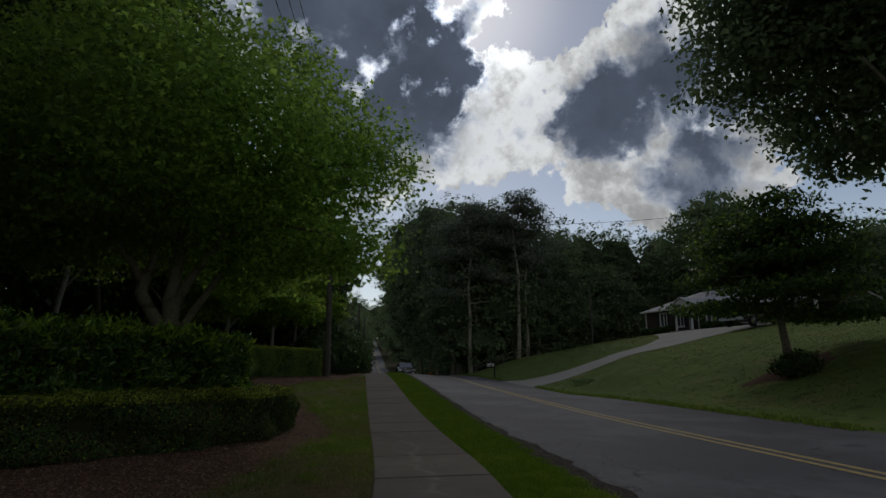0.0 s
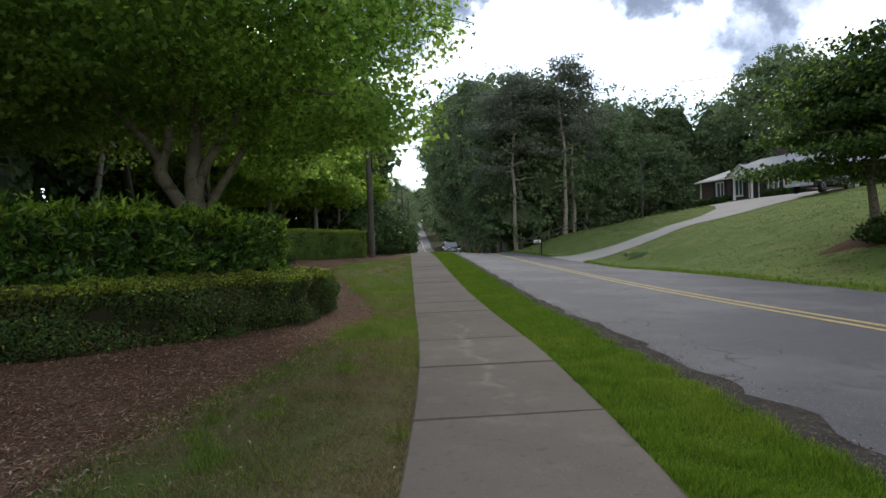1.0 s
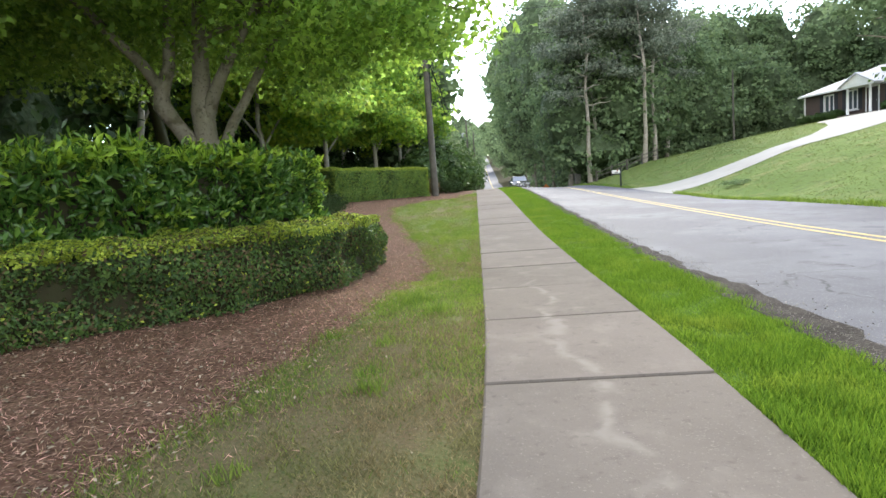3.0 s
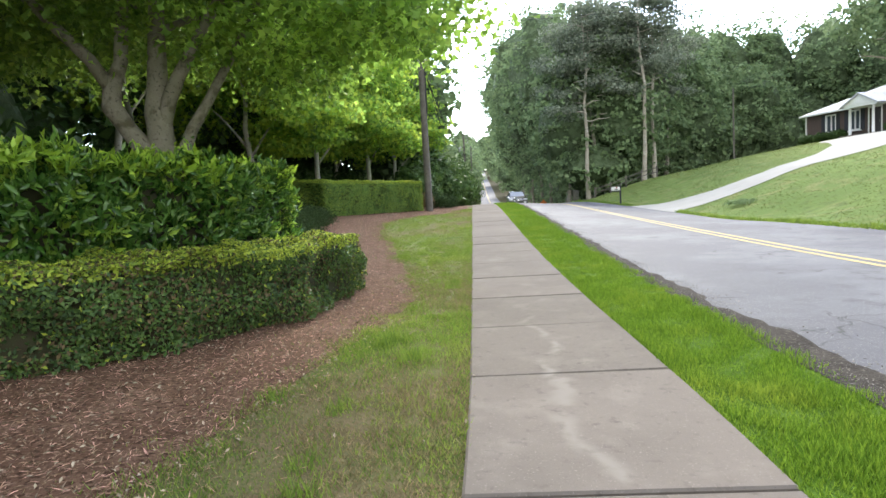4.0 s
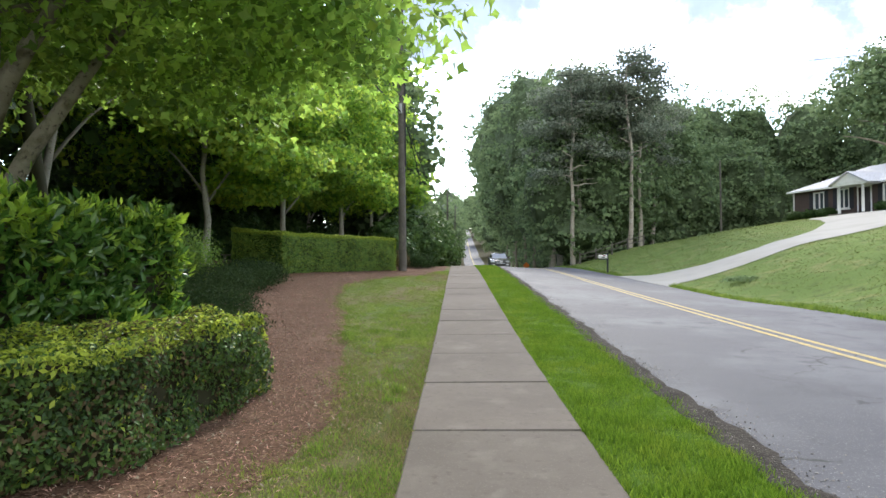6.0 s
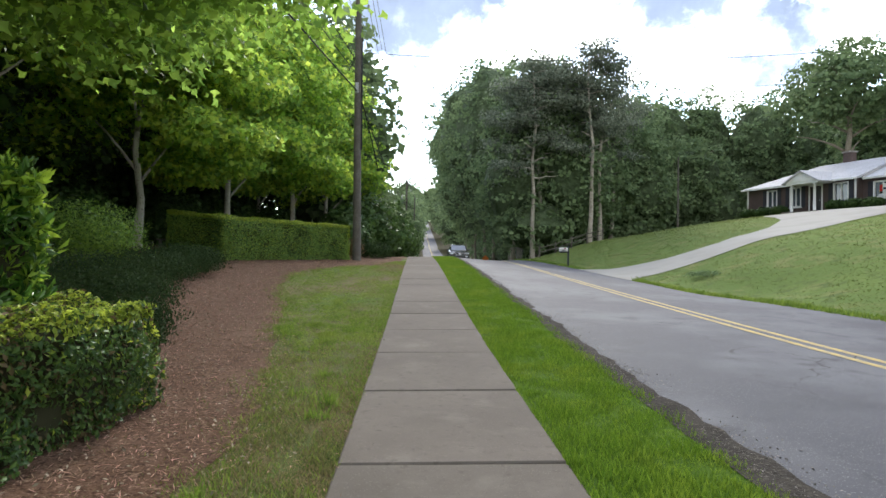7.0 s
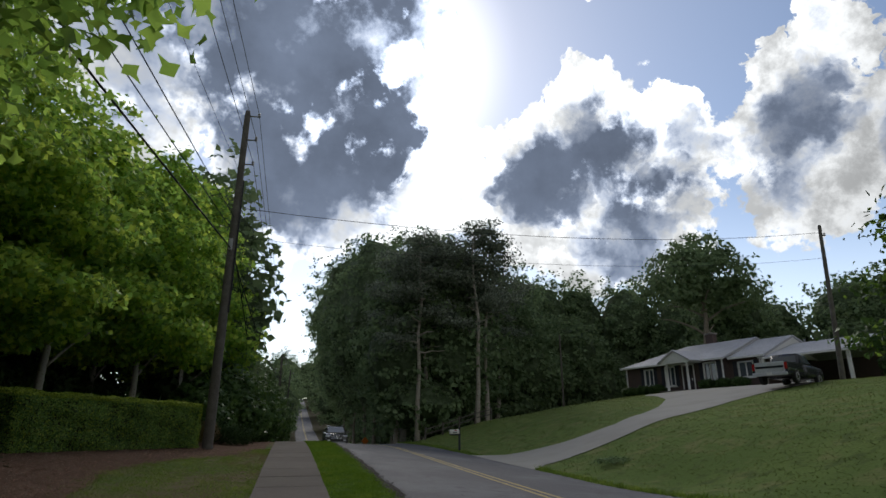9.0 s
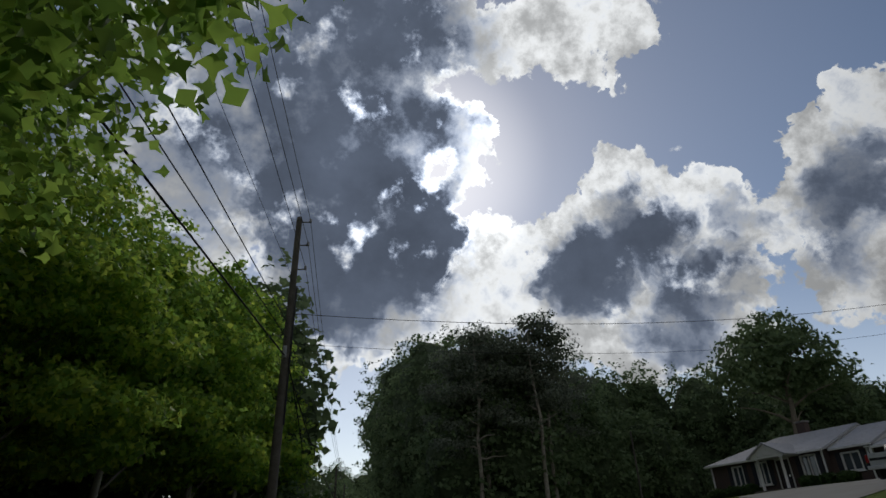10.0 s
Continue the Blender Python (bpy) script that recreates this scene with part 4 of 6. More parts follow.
# young maples in a row behind the far hedge
for i, (x, y, h, r, mat) in enumerate([(-10.9, 28.7, 13.5, 4.9, "bright_leaf"), (-9.0, 33.2, 13.5, 3.7, "bright_leaf"), (-7.2, 38.4, 14, 3.6, "bright_leaf"), (-6.4, 45, 15, 3.8, "bright_leaf"), (-13.5, 23, 20, 5.0, "maple_leaf"), (-15, 33, 15, 5, "maple_leaf"), (-10.5, 44, 15, 4.5, "maple_leaf")]):
    lr = random.Random(400 + i)
    lobes = [((0, 0, h * 0.62), (r * 0.9, r * 0.9, h * 0.28)), ((0, 0, h * 0.84), (r * 0.55, r * 0.55, h * 0.17))]
    for k in range(11):
        # boughs at uneven heights, so that the crown's skirt is ragged
        a, f = 2.4 * k + lr.uniform(-0.5, 0.5), lr.uniform(0.24, 0.58)
        q = r * lr.uniform(0.35, 0.75)
        lobes.append(((q * math.cos(a), q * math.sin(a), h * f), (r * lr.uniform(0.3, 0.5), r * lr.uniform(0.3, 0.5), h * lr.uniform(0.035, 0.08))))
    tree("maple_tree", x, y, "young bright green maple behind the clipped hedge", M["bark_young"], M[mat], h, lobes, 820 if i else 1150, 26, 0.30, 0.24, 30 + i, 0.16, "leaf" if i else "maple", 9, start=0.16, up=1.5, reach=0.55, aspect=0.95, shell=0.4, second=(M["fresh_leaf"], 0.3 if i else 0.5), group="row of young maples", flat=0.42)
# both trunks take the near-black core material, shade painted in place of bark
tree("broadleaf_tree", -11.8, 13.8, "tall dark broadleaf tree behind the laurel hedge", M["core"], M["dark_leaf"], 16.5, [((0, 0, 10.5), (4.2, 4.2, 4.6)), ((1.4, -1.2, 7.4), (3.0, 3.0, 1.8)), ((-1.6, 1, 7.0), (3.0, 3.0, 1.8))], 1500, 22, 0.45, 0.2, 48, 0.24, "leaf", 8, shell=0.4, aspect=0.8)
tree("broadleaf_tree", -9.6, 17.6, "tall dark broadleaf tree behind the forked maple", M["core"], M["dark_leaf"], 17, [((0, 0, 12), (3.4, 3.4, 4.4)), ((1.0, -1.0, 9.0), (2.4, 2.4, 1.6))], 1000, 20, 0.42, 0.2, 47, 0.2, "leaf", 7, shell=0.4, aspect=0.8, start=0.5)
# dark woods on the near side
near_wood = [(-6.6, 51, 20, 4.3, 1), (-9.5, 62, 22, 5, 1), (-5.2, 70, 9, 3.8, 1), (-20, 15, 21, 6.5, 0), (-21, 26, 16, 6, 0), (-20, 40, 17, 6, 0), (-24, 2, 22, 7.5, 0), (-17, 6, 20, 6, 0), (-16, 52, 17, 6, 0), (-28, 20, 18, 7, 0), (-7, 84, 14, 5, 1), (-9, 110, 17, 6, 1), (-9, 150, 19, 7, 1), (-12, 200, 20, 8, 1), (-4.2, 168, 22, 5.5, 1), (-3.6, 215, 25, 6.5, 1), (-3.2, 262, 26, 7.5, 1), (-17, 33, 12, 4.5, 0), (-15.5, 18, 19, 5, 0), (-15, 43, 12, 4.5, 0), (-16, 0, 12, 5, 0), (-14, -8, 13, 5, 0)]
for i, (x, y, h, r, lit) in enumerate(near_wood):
    # trees not flagged lit get a darker leaf, their shade put into the colour
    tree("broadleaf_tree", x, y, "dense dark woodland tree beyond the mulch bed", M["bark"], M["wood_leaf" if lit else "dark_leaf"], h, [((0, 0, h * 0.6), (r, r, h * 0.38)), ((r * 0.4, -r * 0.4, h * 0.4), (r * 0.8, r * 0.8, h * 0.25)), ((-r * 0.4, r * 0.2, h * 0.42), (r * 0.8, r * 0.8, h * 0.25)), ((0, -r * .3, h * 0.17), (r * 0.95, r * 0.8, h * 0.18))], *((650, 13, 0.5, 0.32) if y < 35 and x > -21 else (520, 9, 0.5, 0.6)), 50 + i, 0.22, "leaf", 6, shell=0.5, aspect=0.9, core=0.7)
# woods beyond the road
wood = [(13.0, 68, 22.6, 5.8, 0), (11.3, 62.5, 20.6, 4.0, 1), (12.2, 64, 19, 3.4, 1), (16.9, 62, 20.6, 3.8, 1), (18.4, 63.5, 19.6, 3.4, 1), (14.6, 66, 20.8, 4.2, 1), (9.9, 66, 18.5, 3.2, 1), (15.2, 70, 22.8, 5.6, 0), (21, 68, 17.5, 4.2, 1), (12.0, 80, 28.2, 7.8, 0), (11.4, 92, 32.4, 8.8, 0), (26, 79, 21.5, 5.0, 0), (31, 86, 25.8, 5.5, 0), (37, 90, 27.2, 5.5, 0), (43, 90, 27.2, 5.5, 0), (49, 86, 25.6, 6, 0), (55, 80, 21.5, 6, 0), (61, 72, 17, 6, 0), (65, 61, 16, 6.5, 0), (67, 48, 15, 6.5, 0), (67, 36, 15, 6.5, 0), (67, 24, 18, 7, 0), (34, 102, 31, 6.5, 0), (23, 94, 26.5, 6.5, 0), (11.8, 106, 36.4, 9.4, 0), (12.3, 124, 39.4, 10.4, 0), (14.0, 150, 36, 10, 0), (16, 190, 33, 10, 0), (20, 250, 28, 10, 0), (-13, 270, 24, 10, 0), (-6, 330, 34, 9, 0), (18, 320, 36, 10, 0), (-7, 410, 36, 11, 0), (19, 400, 36, 12, 0), (-1, 500, 32, 12, 0), (13, 510, 32, 12, 0), (6, 600, 24, 16, 0), (-30, 420, 24, 16, 0), (45, 420, 24, 16, 0), (52, 68, 17, 5, 0), (25, 74, 16, 4.2, 0), (29.5, 79, 16, 4.5, 0), (36, 80, 16, 5, 0), (19, 72, 17, 4.2, 0)]
for i, (x, y, h, r, pine) in enumerate(wood):
    if pine:
        k = math.sin(i * 2.4)
        lobes = [((0.2 * r * k, 0, h * 0.93), (r * 0.62, r * 0.62, h * 0.055)), ((r * 0.5, -0.3 * k, h * 0.86), (r * 0.62, r * 0.6, h * 0.05)), ((-r * 0.55, 0.4, h * 0.83), (r * 0.62, r * 0.6, h * 0.05)), ((r * 0.3 * k, 0, h * 0.76), (r * 0.75, r * 0.7, h * 0.045)), ((-r * 0.4 * k, 0.5, h * 0.67), (r * 0.75, r * 0.7, h * 0.04)), ((r * 0.6 * k, -0.4, h * 0.57), (r * 0.6, r * 0.5, h * 0.03)), ((-r * 0.5, -0.2, h * 0.45), (r * 0.55, r * 0.5, h * 0.02))]
        tree("pine_tree", x, y, "tall pine with bare pale trunk at the wood's edge", M["bark_pine"], M["pine_leaf"], h, lobes, 520, 13, 0.32, 0.22, 100 + i, 0.25, "clump", 16, shell=0.2, up=0.14, trunk_h=h * 0.95, start=0.4)
    else:
        lobes = [((0, 0, h * 0.62), (r, r, h * 0.36)), ((r * 0.45, -r * 0.4, h * 0.38), (r * 0.85, r * 0.8, h * 0.27)), ((-r * 0.45, -r * 0.2, h * 0.36), (r * 0.85, r * 0.8, h * 0.27)), ((0, -r * 0.4, h * 0.15), (r, r * 0.8, h * 0.14))]
        if 8 < x < 17 and y > 75:
            # roadside trees lean out over the road only high up
            lobes = [((-r * 0.16, 0, h * 0.66), (r * 1.0, r, h * 0.33)), ((-r * 0.1, -r * 0.1, h * 0.48), (r * 0.85, r * 0.8, h * 0.2)), ((r * 0.45, -r * 0.4, h * 0.40), (r * 0.7, r * 0.8, h * 0.26)), ((r * 0.12, -r * 0.2, h * 0.38), (r * 0.55, r * 0.7, h * 0.24)), ((r * 0.5, -r * 0.4, h * 0.15), (r * 0.6, r * 0.8, h * 0.15))]
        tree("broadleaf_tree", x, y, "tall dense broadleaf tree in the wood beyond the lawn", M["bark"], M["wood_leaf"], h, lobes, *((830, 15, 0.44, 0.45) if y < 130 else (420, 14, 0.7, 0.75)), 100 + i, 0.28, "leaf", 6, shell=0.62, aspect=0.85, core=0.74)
tree("oak_tree", 42.5, 61, "broad round-crowned oak rising behind the brick house", M["bark"], M["wood_leaf"], 19, [((0, 0, 13), (5.6, 5.6, 3.4)), ((3.5, 0, 11), (4.2, 4.2, 2.4)), ((-3.5, 0, 11.5), (4.2, 4.2, 2.4)), ((0, 0, 15.5), (3.8, 3.8, 2.3))], 800, 10, 0.42, 0.42, 160, 0.4, "clump", 12, shell=0.4)
tiers = [((1.9 * math.cos(2.1 * k) * (1 - 0.06 * k), 1.9 * math.sin(2.1 * k) * (1 - 0.06 * k), 1.9 + 0.36 * k), (2.3 - 0.09 * k, 2.3 - 0.09 * k, 0.26)) for k in range(12)]
tree("dogwood_tree", 13.8, 15.8, "low spreading dogwood with layered leaves on the lawn", M["bark"], M["dogwood_leaf"], 6.4, tiers + [((0, 0, 4.2), (3.0, 3.0, 1.5))], 1700, 18, 0.30, 0.15, 170, 0.16, "leaf", 12, shell=0.3, up=0.22, second=(M["maple_leaf"], 0.25), flat=0.2)
ring_n = 28
ring_v = [(13.8 + (1.7 + 0.35 * math.sin(3 * a) + 0.2 * math.sin(7 * a)) * f * math.cos(a), 15.6 + (1.3 + 0.3 * math.sin(2 * a + 1)) * f * math.sin(a)) for f in (0.02, 0.5, 1.0) for a in (2 * math.pi * k / ring_n for k in range(ring_n))]
tagged(mesh_object("tree_mulch", [(a, b, float(land(a, b)) + (0.05 if k < 2 * ring_n else -0.01)) for k, (a, b) in enumerate(ring_v)], [(q * ring_n + k, q * ring_n + (k + 1) % ring_n, (q + 1) * ring_n + (k + 1) % ring_n, (q + 1) * ring_n + k) for q in range(2) for k in range(ring_n)] + [tuple(range(ring_n))], M["mulch"], smooth=True), "ragged brown mulch ring at the dogwood's foot", "mulch", kind="structure")
tree("oak_tree", 14.2, 9.2, "tall oak with overhanging branches on the lawn", M["bark"], M["wood_leaf"], 15, [((0.5, 0, 11), (5.6, 5.2, 3.8)), ((-2.5, 1.5, 8.6), (3.4, 3.2, 1.7)), ((0.5, 1.5, 6.8), (3.8, 3.2, 1.6)), ((-3.4, 1.0, 10.3), (2.8, 3.0, 2.0))], 2600, 20, 0.32, 0.2, 180, 0.32, "leaf", 10, shell=0.4)


def shrub(name, x, y, label, mat, lobes, count, size, seed, shape="leaf", aspect=0.6, second=None):
    rng = np.random.default_rng(seed)
    ob = thing(name, Matrix.Translation((x, y, float(land(x, y)))), label, "shrub")
    stems = [[((0, 0, -0.05), 0.04), ((l[0][0] * 0.5, l[0][1] * 0.5, l[0][2] * 0.6), 0.025), ((l[0][0], l[0][1], l[0][2]), 0.01)] for l in lobes]
    part("branch", tubes(stems, 5), M["bark"], ob, smooth=True)
    p, d = crown_points(rng, lobes, count, 0.4)
    p = p + rng.normal(size=p.shape) * 0.04 * max(l[1][0] for l in lobes) * np.repeat(rng.random(len(p) // 20 + 1), 20)[:len(p), None]
    keep = p[:, 2] > 0.02
    p, d = p[keep], d[keep]
    n = d + rng.normal(size=p.shape) * 0.5
    quads("foliage", p, n, size, mat, rng, ob, aspect, shape=shape)
    return ob


shrub("rounded_shrub", -8.6, 21.0, "rounded olive-green shrub beside dark junipers", M["maple_leaf"], [((0, 0, 0.9), (1.6, 1.4, 0.95)), ((0.7, -0.5, 0.7), (0.9, 0.9, 0.7))], 9000, 0.07, 201)
for i, (x, y, s) in enumerate([(-4.5, 14.4, 0.8), (-5.6, 16.4, 1.05), (-6.6, 18.2, 1.3), (-6.8, 20.4, 1.2), (-6.9, 22.6, 1.1), (-7.6, 24.6, 1.05), (-4.0, 13.3, 0.6), (-8.6, 18.0, 1.4)]):
    shrub("juniper_shrub", x, y, "low dark spreading juniper at the mulch bed's edge", M["juniper"], [((0, 0, 0.28 * s), (1.25 * s, 1.2 * s, 0.40 * s)), ((0.5 * s, -0.4 * s, 0.25 * s), (0.8 * s, 0.8 * s, 0.33 * s))], 6500, 0.075, 210 + i, aspect=0.3)
shrub("rounded_shrub", -2.35, 37.0, "small grey-green rounded shrub behind the utility pole", M["juniper"], [((0, 0, 0.4), (0.9, 0.8, 0.5)), ((-1.0, 0.4, 0.6), (0.7, 0.7, 0.6))], 3500, 0.09, 230)
for i, (x, y, s) in enumerate([(-3.4, 43, 2.0), (-2.9, 48, 2.2), (-4.4, 39.5, 1.5), (-2.6, 54, 2.4)]):
    shrub("large_shrub", x, y, "large leafy green shrub beside the pavement", M["dogwood_leaf"], [((0, 0, 0.9 * s), (1.0 * s, 1.1 * s, 1.0 * s)), ((0.4 * s, -0.5 * s, 0.5 * s), (0.8 * s, 0.8 * s, 0.7 * s))], 5000, 0.22, 240 + i, "clump")
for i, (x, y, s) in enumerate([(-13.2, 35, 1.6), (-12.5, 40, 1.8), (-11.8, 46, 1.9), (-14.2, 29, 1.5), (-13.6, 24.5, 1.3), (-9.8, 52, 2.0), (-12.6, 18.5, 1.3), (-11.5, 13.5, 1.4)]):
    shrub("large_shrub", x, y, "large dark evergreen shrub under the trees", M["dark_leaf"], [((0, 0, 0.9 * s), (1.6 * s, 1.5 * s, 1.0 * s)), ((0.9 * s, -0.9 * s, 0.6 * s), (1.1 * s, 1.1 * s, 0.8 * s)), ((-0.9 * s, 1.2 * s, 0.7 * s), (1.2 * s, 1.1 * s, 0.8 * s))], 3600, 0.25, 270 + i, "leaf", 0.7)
shrub("dark_shrub", 13.1, 14.7, "low dark shrub at the dogwood's foot", M["dark_leaf"], [((0, 0, 0.3), (0.8, 0.7, 0.45)), ((0.6, 0.3, 0.4), (0.6, 0.6, 0.45))], 2500, 0.12, 250)
shrub("rounded_shrub", 38.5, 37.6, "clipped round dark shrub beside the carport", M["dark_leaf"], [((0, 0, 0.8), (1.8, 1.6, 1.0))], 2500, 0.2, 251, "clump")
shrub("weed_clump", 11.5, 28.9, "dark weedy grass clump in the lawn's swale", M["wood_leaf"], [((0, 0, 0.05), (0.9, 0.4, 0.16)), ((0.7, 0.3, 0.05), (0.6, 0.35, 0.14))], 1200, 0.10, 290)
shrub("flowering_shrub", -3.35, 35.2, "small reddish-brown shrub behind the utility pole", M["brown_tip"], [((0, 0, 0.5), (0.5, 0.5, 0.5))], 1200, 0.08, 291)

# ---- street furniture ----
def cable(points, r, name="overhead_cable", label="black overhead cable strung between utility poles"):
    """A sagging cable through the given points; each point: (x, y, z); sag between."""
    path = []
    for (a, sag), b in zip(points, points[1:]):
        a_, b_ = Vector(a), Vector(b[0])
        for k in range(14):
            f = k / 14
            p = a_.lerp(b_, f)
            p.z -= 4 * sag * f * (1 - f)
            path.append((p, r))
    path.append((Vector(points[-1][0]), r))
    o = path[0][0].copy()
    ob = part(name, tubes([[(p - o, r_) for p, r_ in path]], 5), M["wire"], smooth=True)
    ob.matrix_world = Matrix.Translation(o)
    return tagged(ob, label, "cable", "overhead cables")


def utility_pole(x, y, top, label, arms=(), r=0.16, z=None, transformer=None):
    z = float(land(x, y)) if z is None else z
    ob = thing("utility_pole", Matrix.Translation((x, y, z)), label, "utility pole")
    t = Vector((top[0] - x, top[1] - y, top[2] - z))
    path = [(Vector((0, 0, -0.3)), r * 1.08)] + [(t * f, r * (1.05 - 0.38 * f)) for f in (0.0, 0.2, 0.4, 0.6, 0.8, 0.985)] + [(t, r * 0.5)]
    part("shaft", tubes([path], 12), M["pole"], ob, smooth=True)
    for h, ln in arms:
        c = t * ((h - z) / t.z)
        arm = part("bracket_arm", tubes([[(c, 0.035), (c + Vector((ln, 0, 0.03)), 0.03)]], 6), M["steel"], ob, "grey steel bracket arm")
        bm = tubes([[(c + Vector((ln, 0, 0.0)), 0.05), (c + Vector((ln, 0, 0.06)), 0.075), (c + Vector((ln, 0, 0.1)), 0.045), (c + Vector((ln, 0, 0.15)), 0.07), (c + Vector((ln, 0, 0.2)), 0.03)]], 8)
        part("insulator", bm, M["ceramic"], arm, "grey ceramic insulator", smooth=True)
    if transformer:
        c = t * transformer
        part("transformer", tubes([[(c + Vector((-0.42, -0.1, -0.5)), 0.05), (c + Vector((-0.42, -0.1, -0.48)), 0.24), (c + Vector((-0.42, -0.1, 0.4)), 0.24), (c + Vector((-0.42, -0.1, 0.5)), 0.12)]], 12), M["steel"], ob, "grey steel transformer can", smooth=True)
    return ob


PX, PY = -3.05, 33.3
TOP = (-3.05 + 0.02, PY, 15.3)
main_pole = utility_pole(PX, PY, TOP, "tall weathered wooden utility pole beside the clipped hedge", ((15.05, 0.5), (13.85, 0.48), (12.65, 0.46)), 0.19)
pc = Vector((-0.02, -0.05, 8.9 - main_pole.location.z))
part("cable_clamp", box((0.16, 0.3, 0.5), Matrix.Translation(pc), 0.03), M["steel"], main_pole, "grey steel cable clamp")
part("riser_pipe", tubes([[((0.2, -0.06, 5.2), 0.035), ((0.2, -0.06, 11.0), 0.035)]], 8), M["plastic"], main_pole)
utility_pole(-1.6, 78, (-1.5, 78, 9.9), "far wooden utility pole with grey transformer", ((9.4, 0.5), (8.6, 0.5)), 0.16, transformer=0.8)
utility_pole(-0.9, 112, (-0.6, 112, 11.2), "distant wooden utility pole along the road", ((10.6, 0.5),), 0.16)
right_pole = utility_pole(31.6, 36.6, (31.9, 36.3, 14.1), "leaning wooden utility pole beside the carport", ((13.4, 0.3),), 0.15)
utility_pole(26.3, 63.0, (26.3, 63.0, 10.9), "thin pale pole standing before the woods", (), 0.10)
for h, x in ((15.2, -2.53), (14.0, -2.55), (12.8, -2.57)):
    cable([((x - 3.5, -28, h - 0.2), 0.6), ((x, PY, h), 0.7), ((-1.1, 78, h * 0.35 + 4.6), 0.7), ((-0.1, 112, 10.8), 0)], 0.012)
cable([((-11.0, -28, 8.9), 0.3), ((PX, PY, 8.75), 0.8), ((-1.6, 78, 7.0), 0)], 0.032, label="thick black telephone cable slung along the poles")
cable([((-10.4, -28, 10.0), 0.3), ((PX, PY, 9.5), 0)], 0.018)
cable([((-9.2, -28, 10.9), 0.4), ((PX, PY, 10.1), 0)], 0.018)
cable([((-8.5, -28, 12.9), 0.4), ((PX, PY, 12.2), 0)], 0.008)
cable([((PX, PY, 10.6), 0.9), ((31.88, 36.3, 13.6), 0)], 0.014, label="black service cable crossing the road to the house")
cable([((PX, PY, 9.3), 0.9), ((31.85, 36.3, 11.9), 0)], 0.009, label="thin service cable crossing the road to the house")
cable([((PX + 0.1, PY, 8.7), -0.1), ((PX + 0.75, PY + 3, 5.6), 0)], 0.02, label="black cable looping down from the utility pole")


def mailbox(x, y):
    ob = thing("mailbox", at(x, y, float(land(x, y)), 0), "white mailbox on a dark wooden post", "mailbox")
    part("post", box((0.10, 0.10, 1.35), at(0, 0, 0.62), 0.01), M["shutter"], ob, "dark wooden post")
    part("arm", box((0.62, 0.08, 0.08), at(-0.25, 0, 0.92), 0.01), M["shutter"], ob)
    bm = bmesh.new()
    prof = [(-0.10, 0), (0.10, 0), (0.10, 0.13)] + [(0.10 * math.cos(a), 0.13 + 0.10 * math.sin(a)) for a in (0.5, 1.0, 1.57, 2.1, 2.6)] + [(-0.10, 0.13)]
    rings = [[bm.verts.new((xx, py, 0.965 + pz)) for py, pz in prof] for xx in (-0.56, -0.04)]
    n_ = len(prof)
    for k in range(n_):
        bm.faces.new((rings[0][k], rings[0][(k + 1) % n_], rings[1][(k + 1) % n_], rings[1][k]))
    bm.faces.new(rings[0][::-1])
    bm.faces.new(rings[1])
    b = part("box", bm, M["white"], ob, "white metal mailbox body")
    part("door", box((0.012, 0.19, 0.2), at(-0.568, 0, 1.07), 0.004), M["white"], b)
    part("flag", box((0.14, 0.012, 0.05), at(-0.25, -0.108, 1.14), 0.003), M["redlamp"], b)
    part("number_bar", box((0.22, 0.006, 0.05), at(-0.3, -0.104, 1.03)), M["plastic"], b)
    return ob


mailbox(9.25, 41.6)


def road_sign(x, y):
    ob = thing("road_sign", at(x, y, float(land(x, y)), 0), "orange diamond road sign on a steel post", "sign")
    part("post", box((0.06, 0.05, 2.5), at(0, 0, 1.2), 0.008), M["steel"], ob)
    part("panel", box((0.75, 0.02, 0.75), at(0, -0.05, 2.35) @ pose(0, 0, 0, 0, 45, 0), 0.008), M["orange"], ob, "orange diamond sign face")


road_sign(10.2, 92)


def stone_pillar(x, y):
    ob = thing("stone_pillar", at(x, y, float(land(x, y))), "grey stone pillar beside the far road", "pillar")
    part("shaft", box((0.6, 0.6, 1.5), at(0, 0, 0.7), 0.05), M["stone"], ob)
    part("cap", box((0.75, 0.75, 0.14), at(0, 0, 1.52), 0.04), M["stone"], ob)


stone_pillar(10.6, 66)


def rail_fence(x, y, n):
    ob = thing("rail_fence", at(x, y, float(land(x, y)), 12), "weathered wooden rail fence at the lawn's edge", "fence")
    for k in range(n):
        z = float(land(x + 1.6 * k, y + 0.34 * k)) - float(land(x, y))
        part("post", box((0.12, 0.12, 1.1), at(1.6 * k, 0, z + 0.5), 0.015), M["pole"], ob)
        if k < n - 1:
            z2 = float(land(x + 1.6 * (k + 1), y + 0.34 * (k + 1))) - float(land(x, y))
            for h in (0.45, 0.85):
                part("rail", tubes([[((1.6 * k, 0.07, z + h), 0.045), ((1.6 * (k + 1), 0.07, z2 + h), 0.045)]], 6), M["pole"], ob)


rail_fence(10.9, 57.5, 5)


def bench(x, y):
    ob = thing("garden_bench", at(x, y, float(land(x, y)), 20), "weathered grey wooden bench behind the junipers", "bench")
    part("seat", box((1.3, 0.35, 0.06), at(0, 0, 0.45), 0.01), M["pole"], ob)
    for sx in (-0.5, 0.5):
        part("leg", box((0.1, 0.3, 0.45), at(sx, 0, 0.2), 0.01), M["pole"], ob)


bench(-9.9, 29.6)


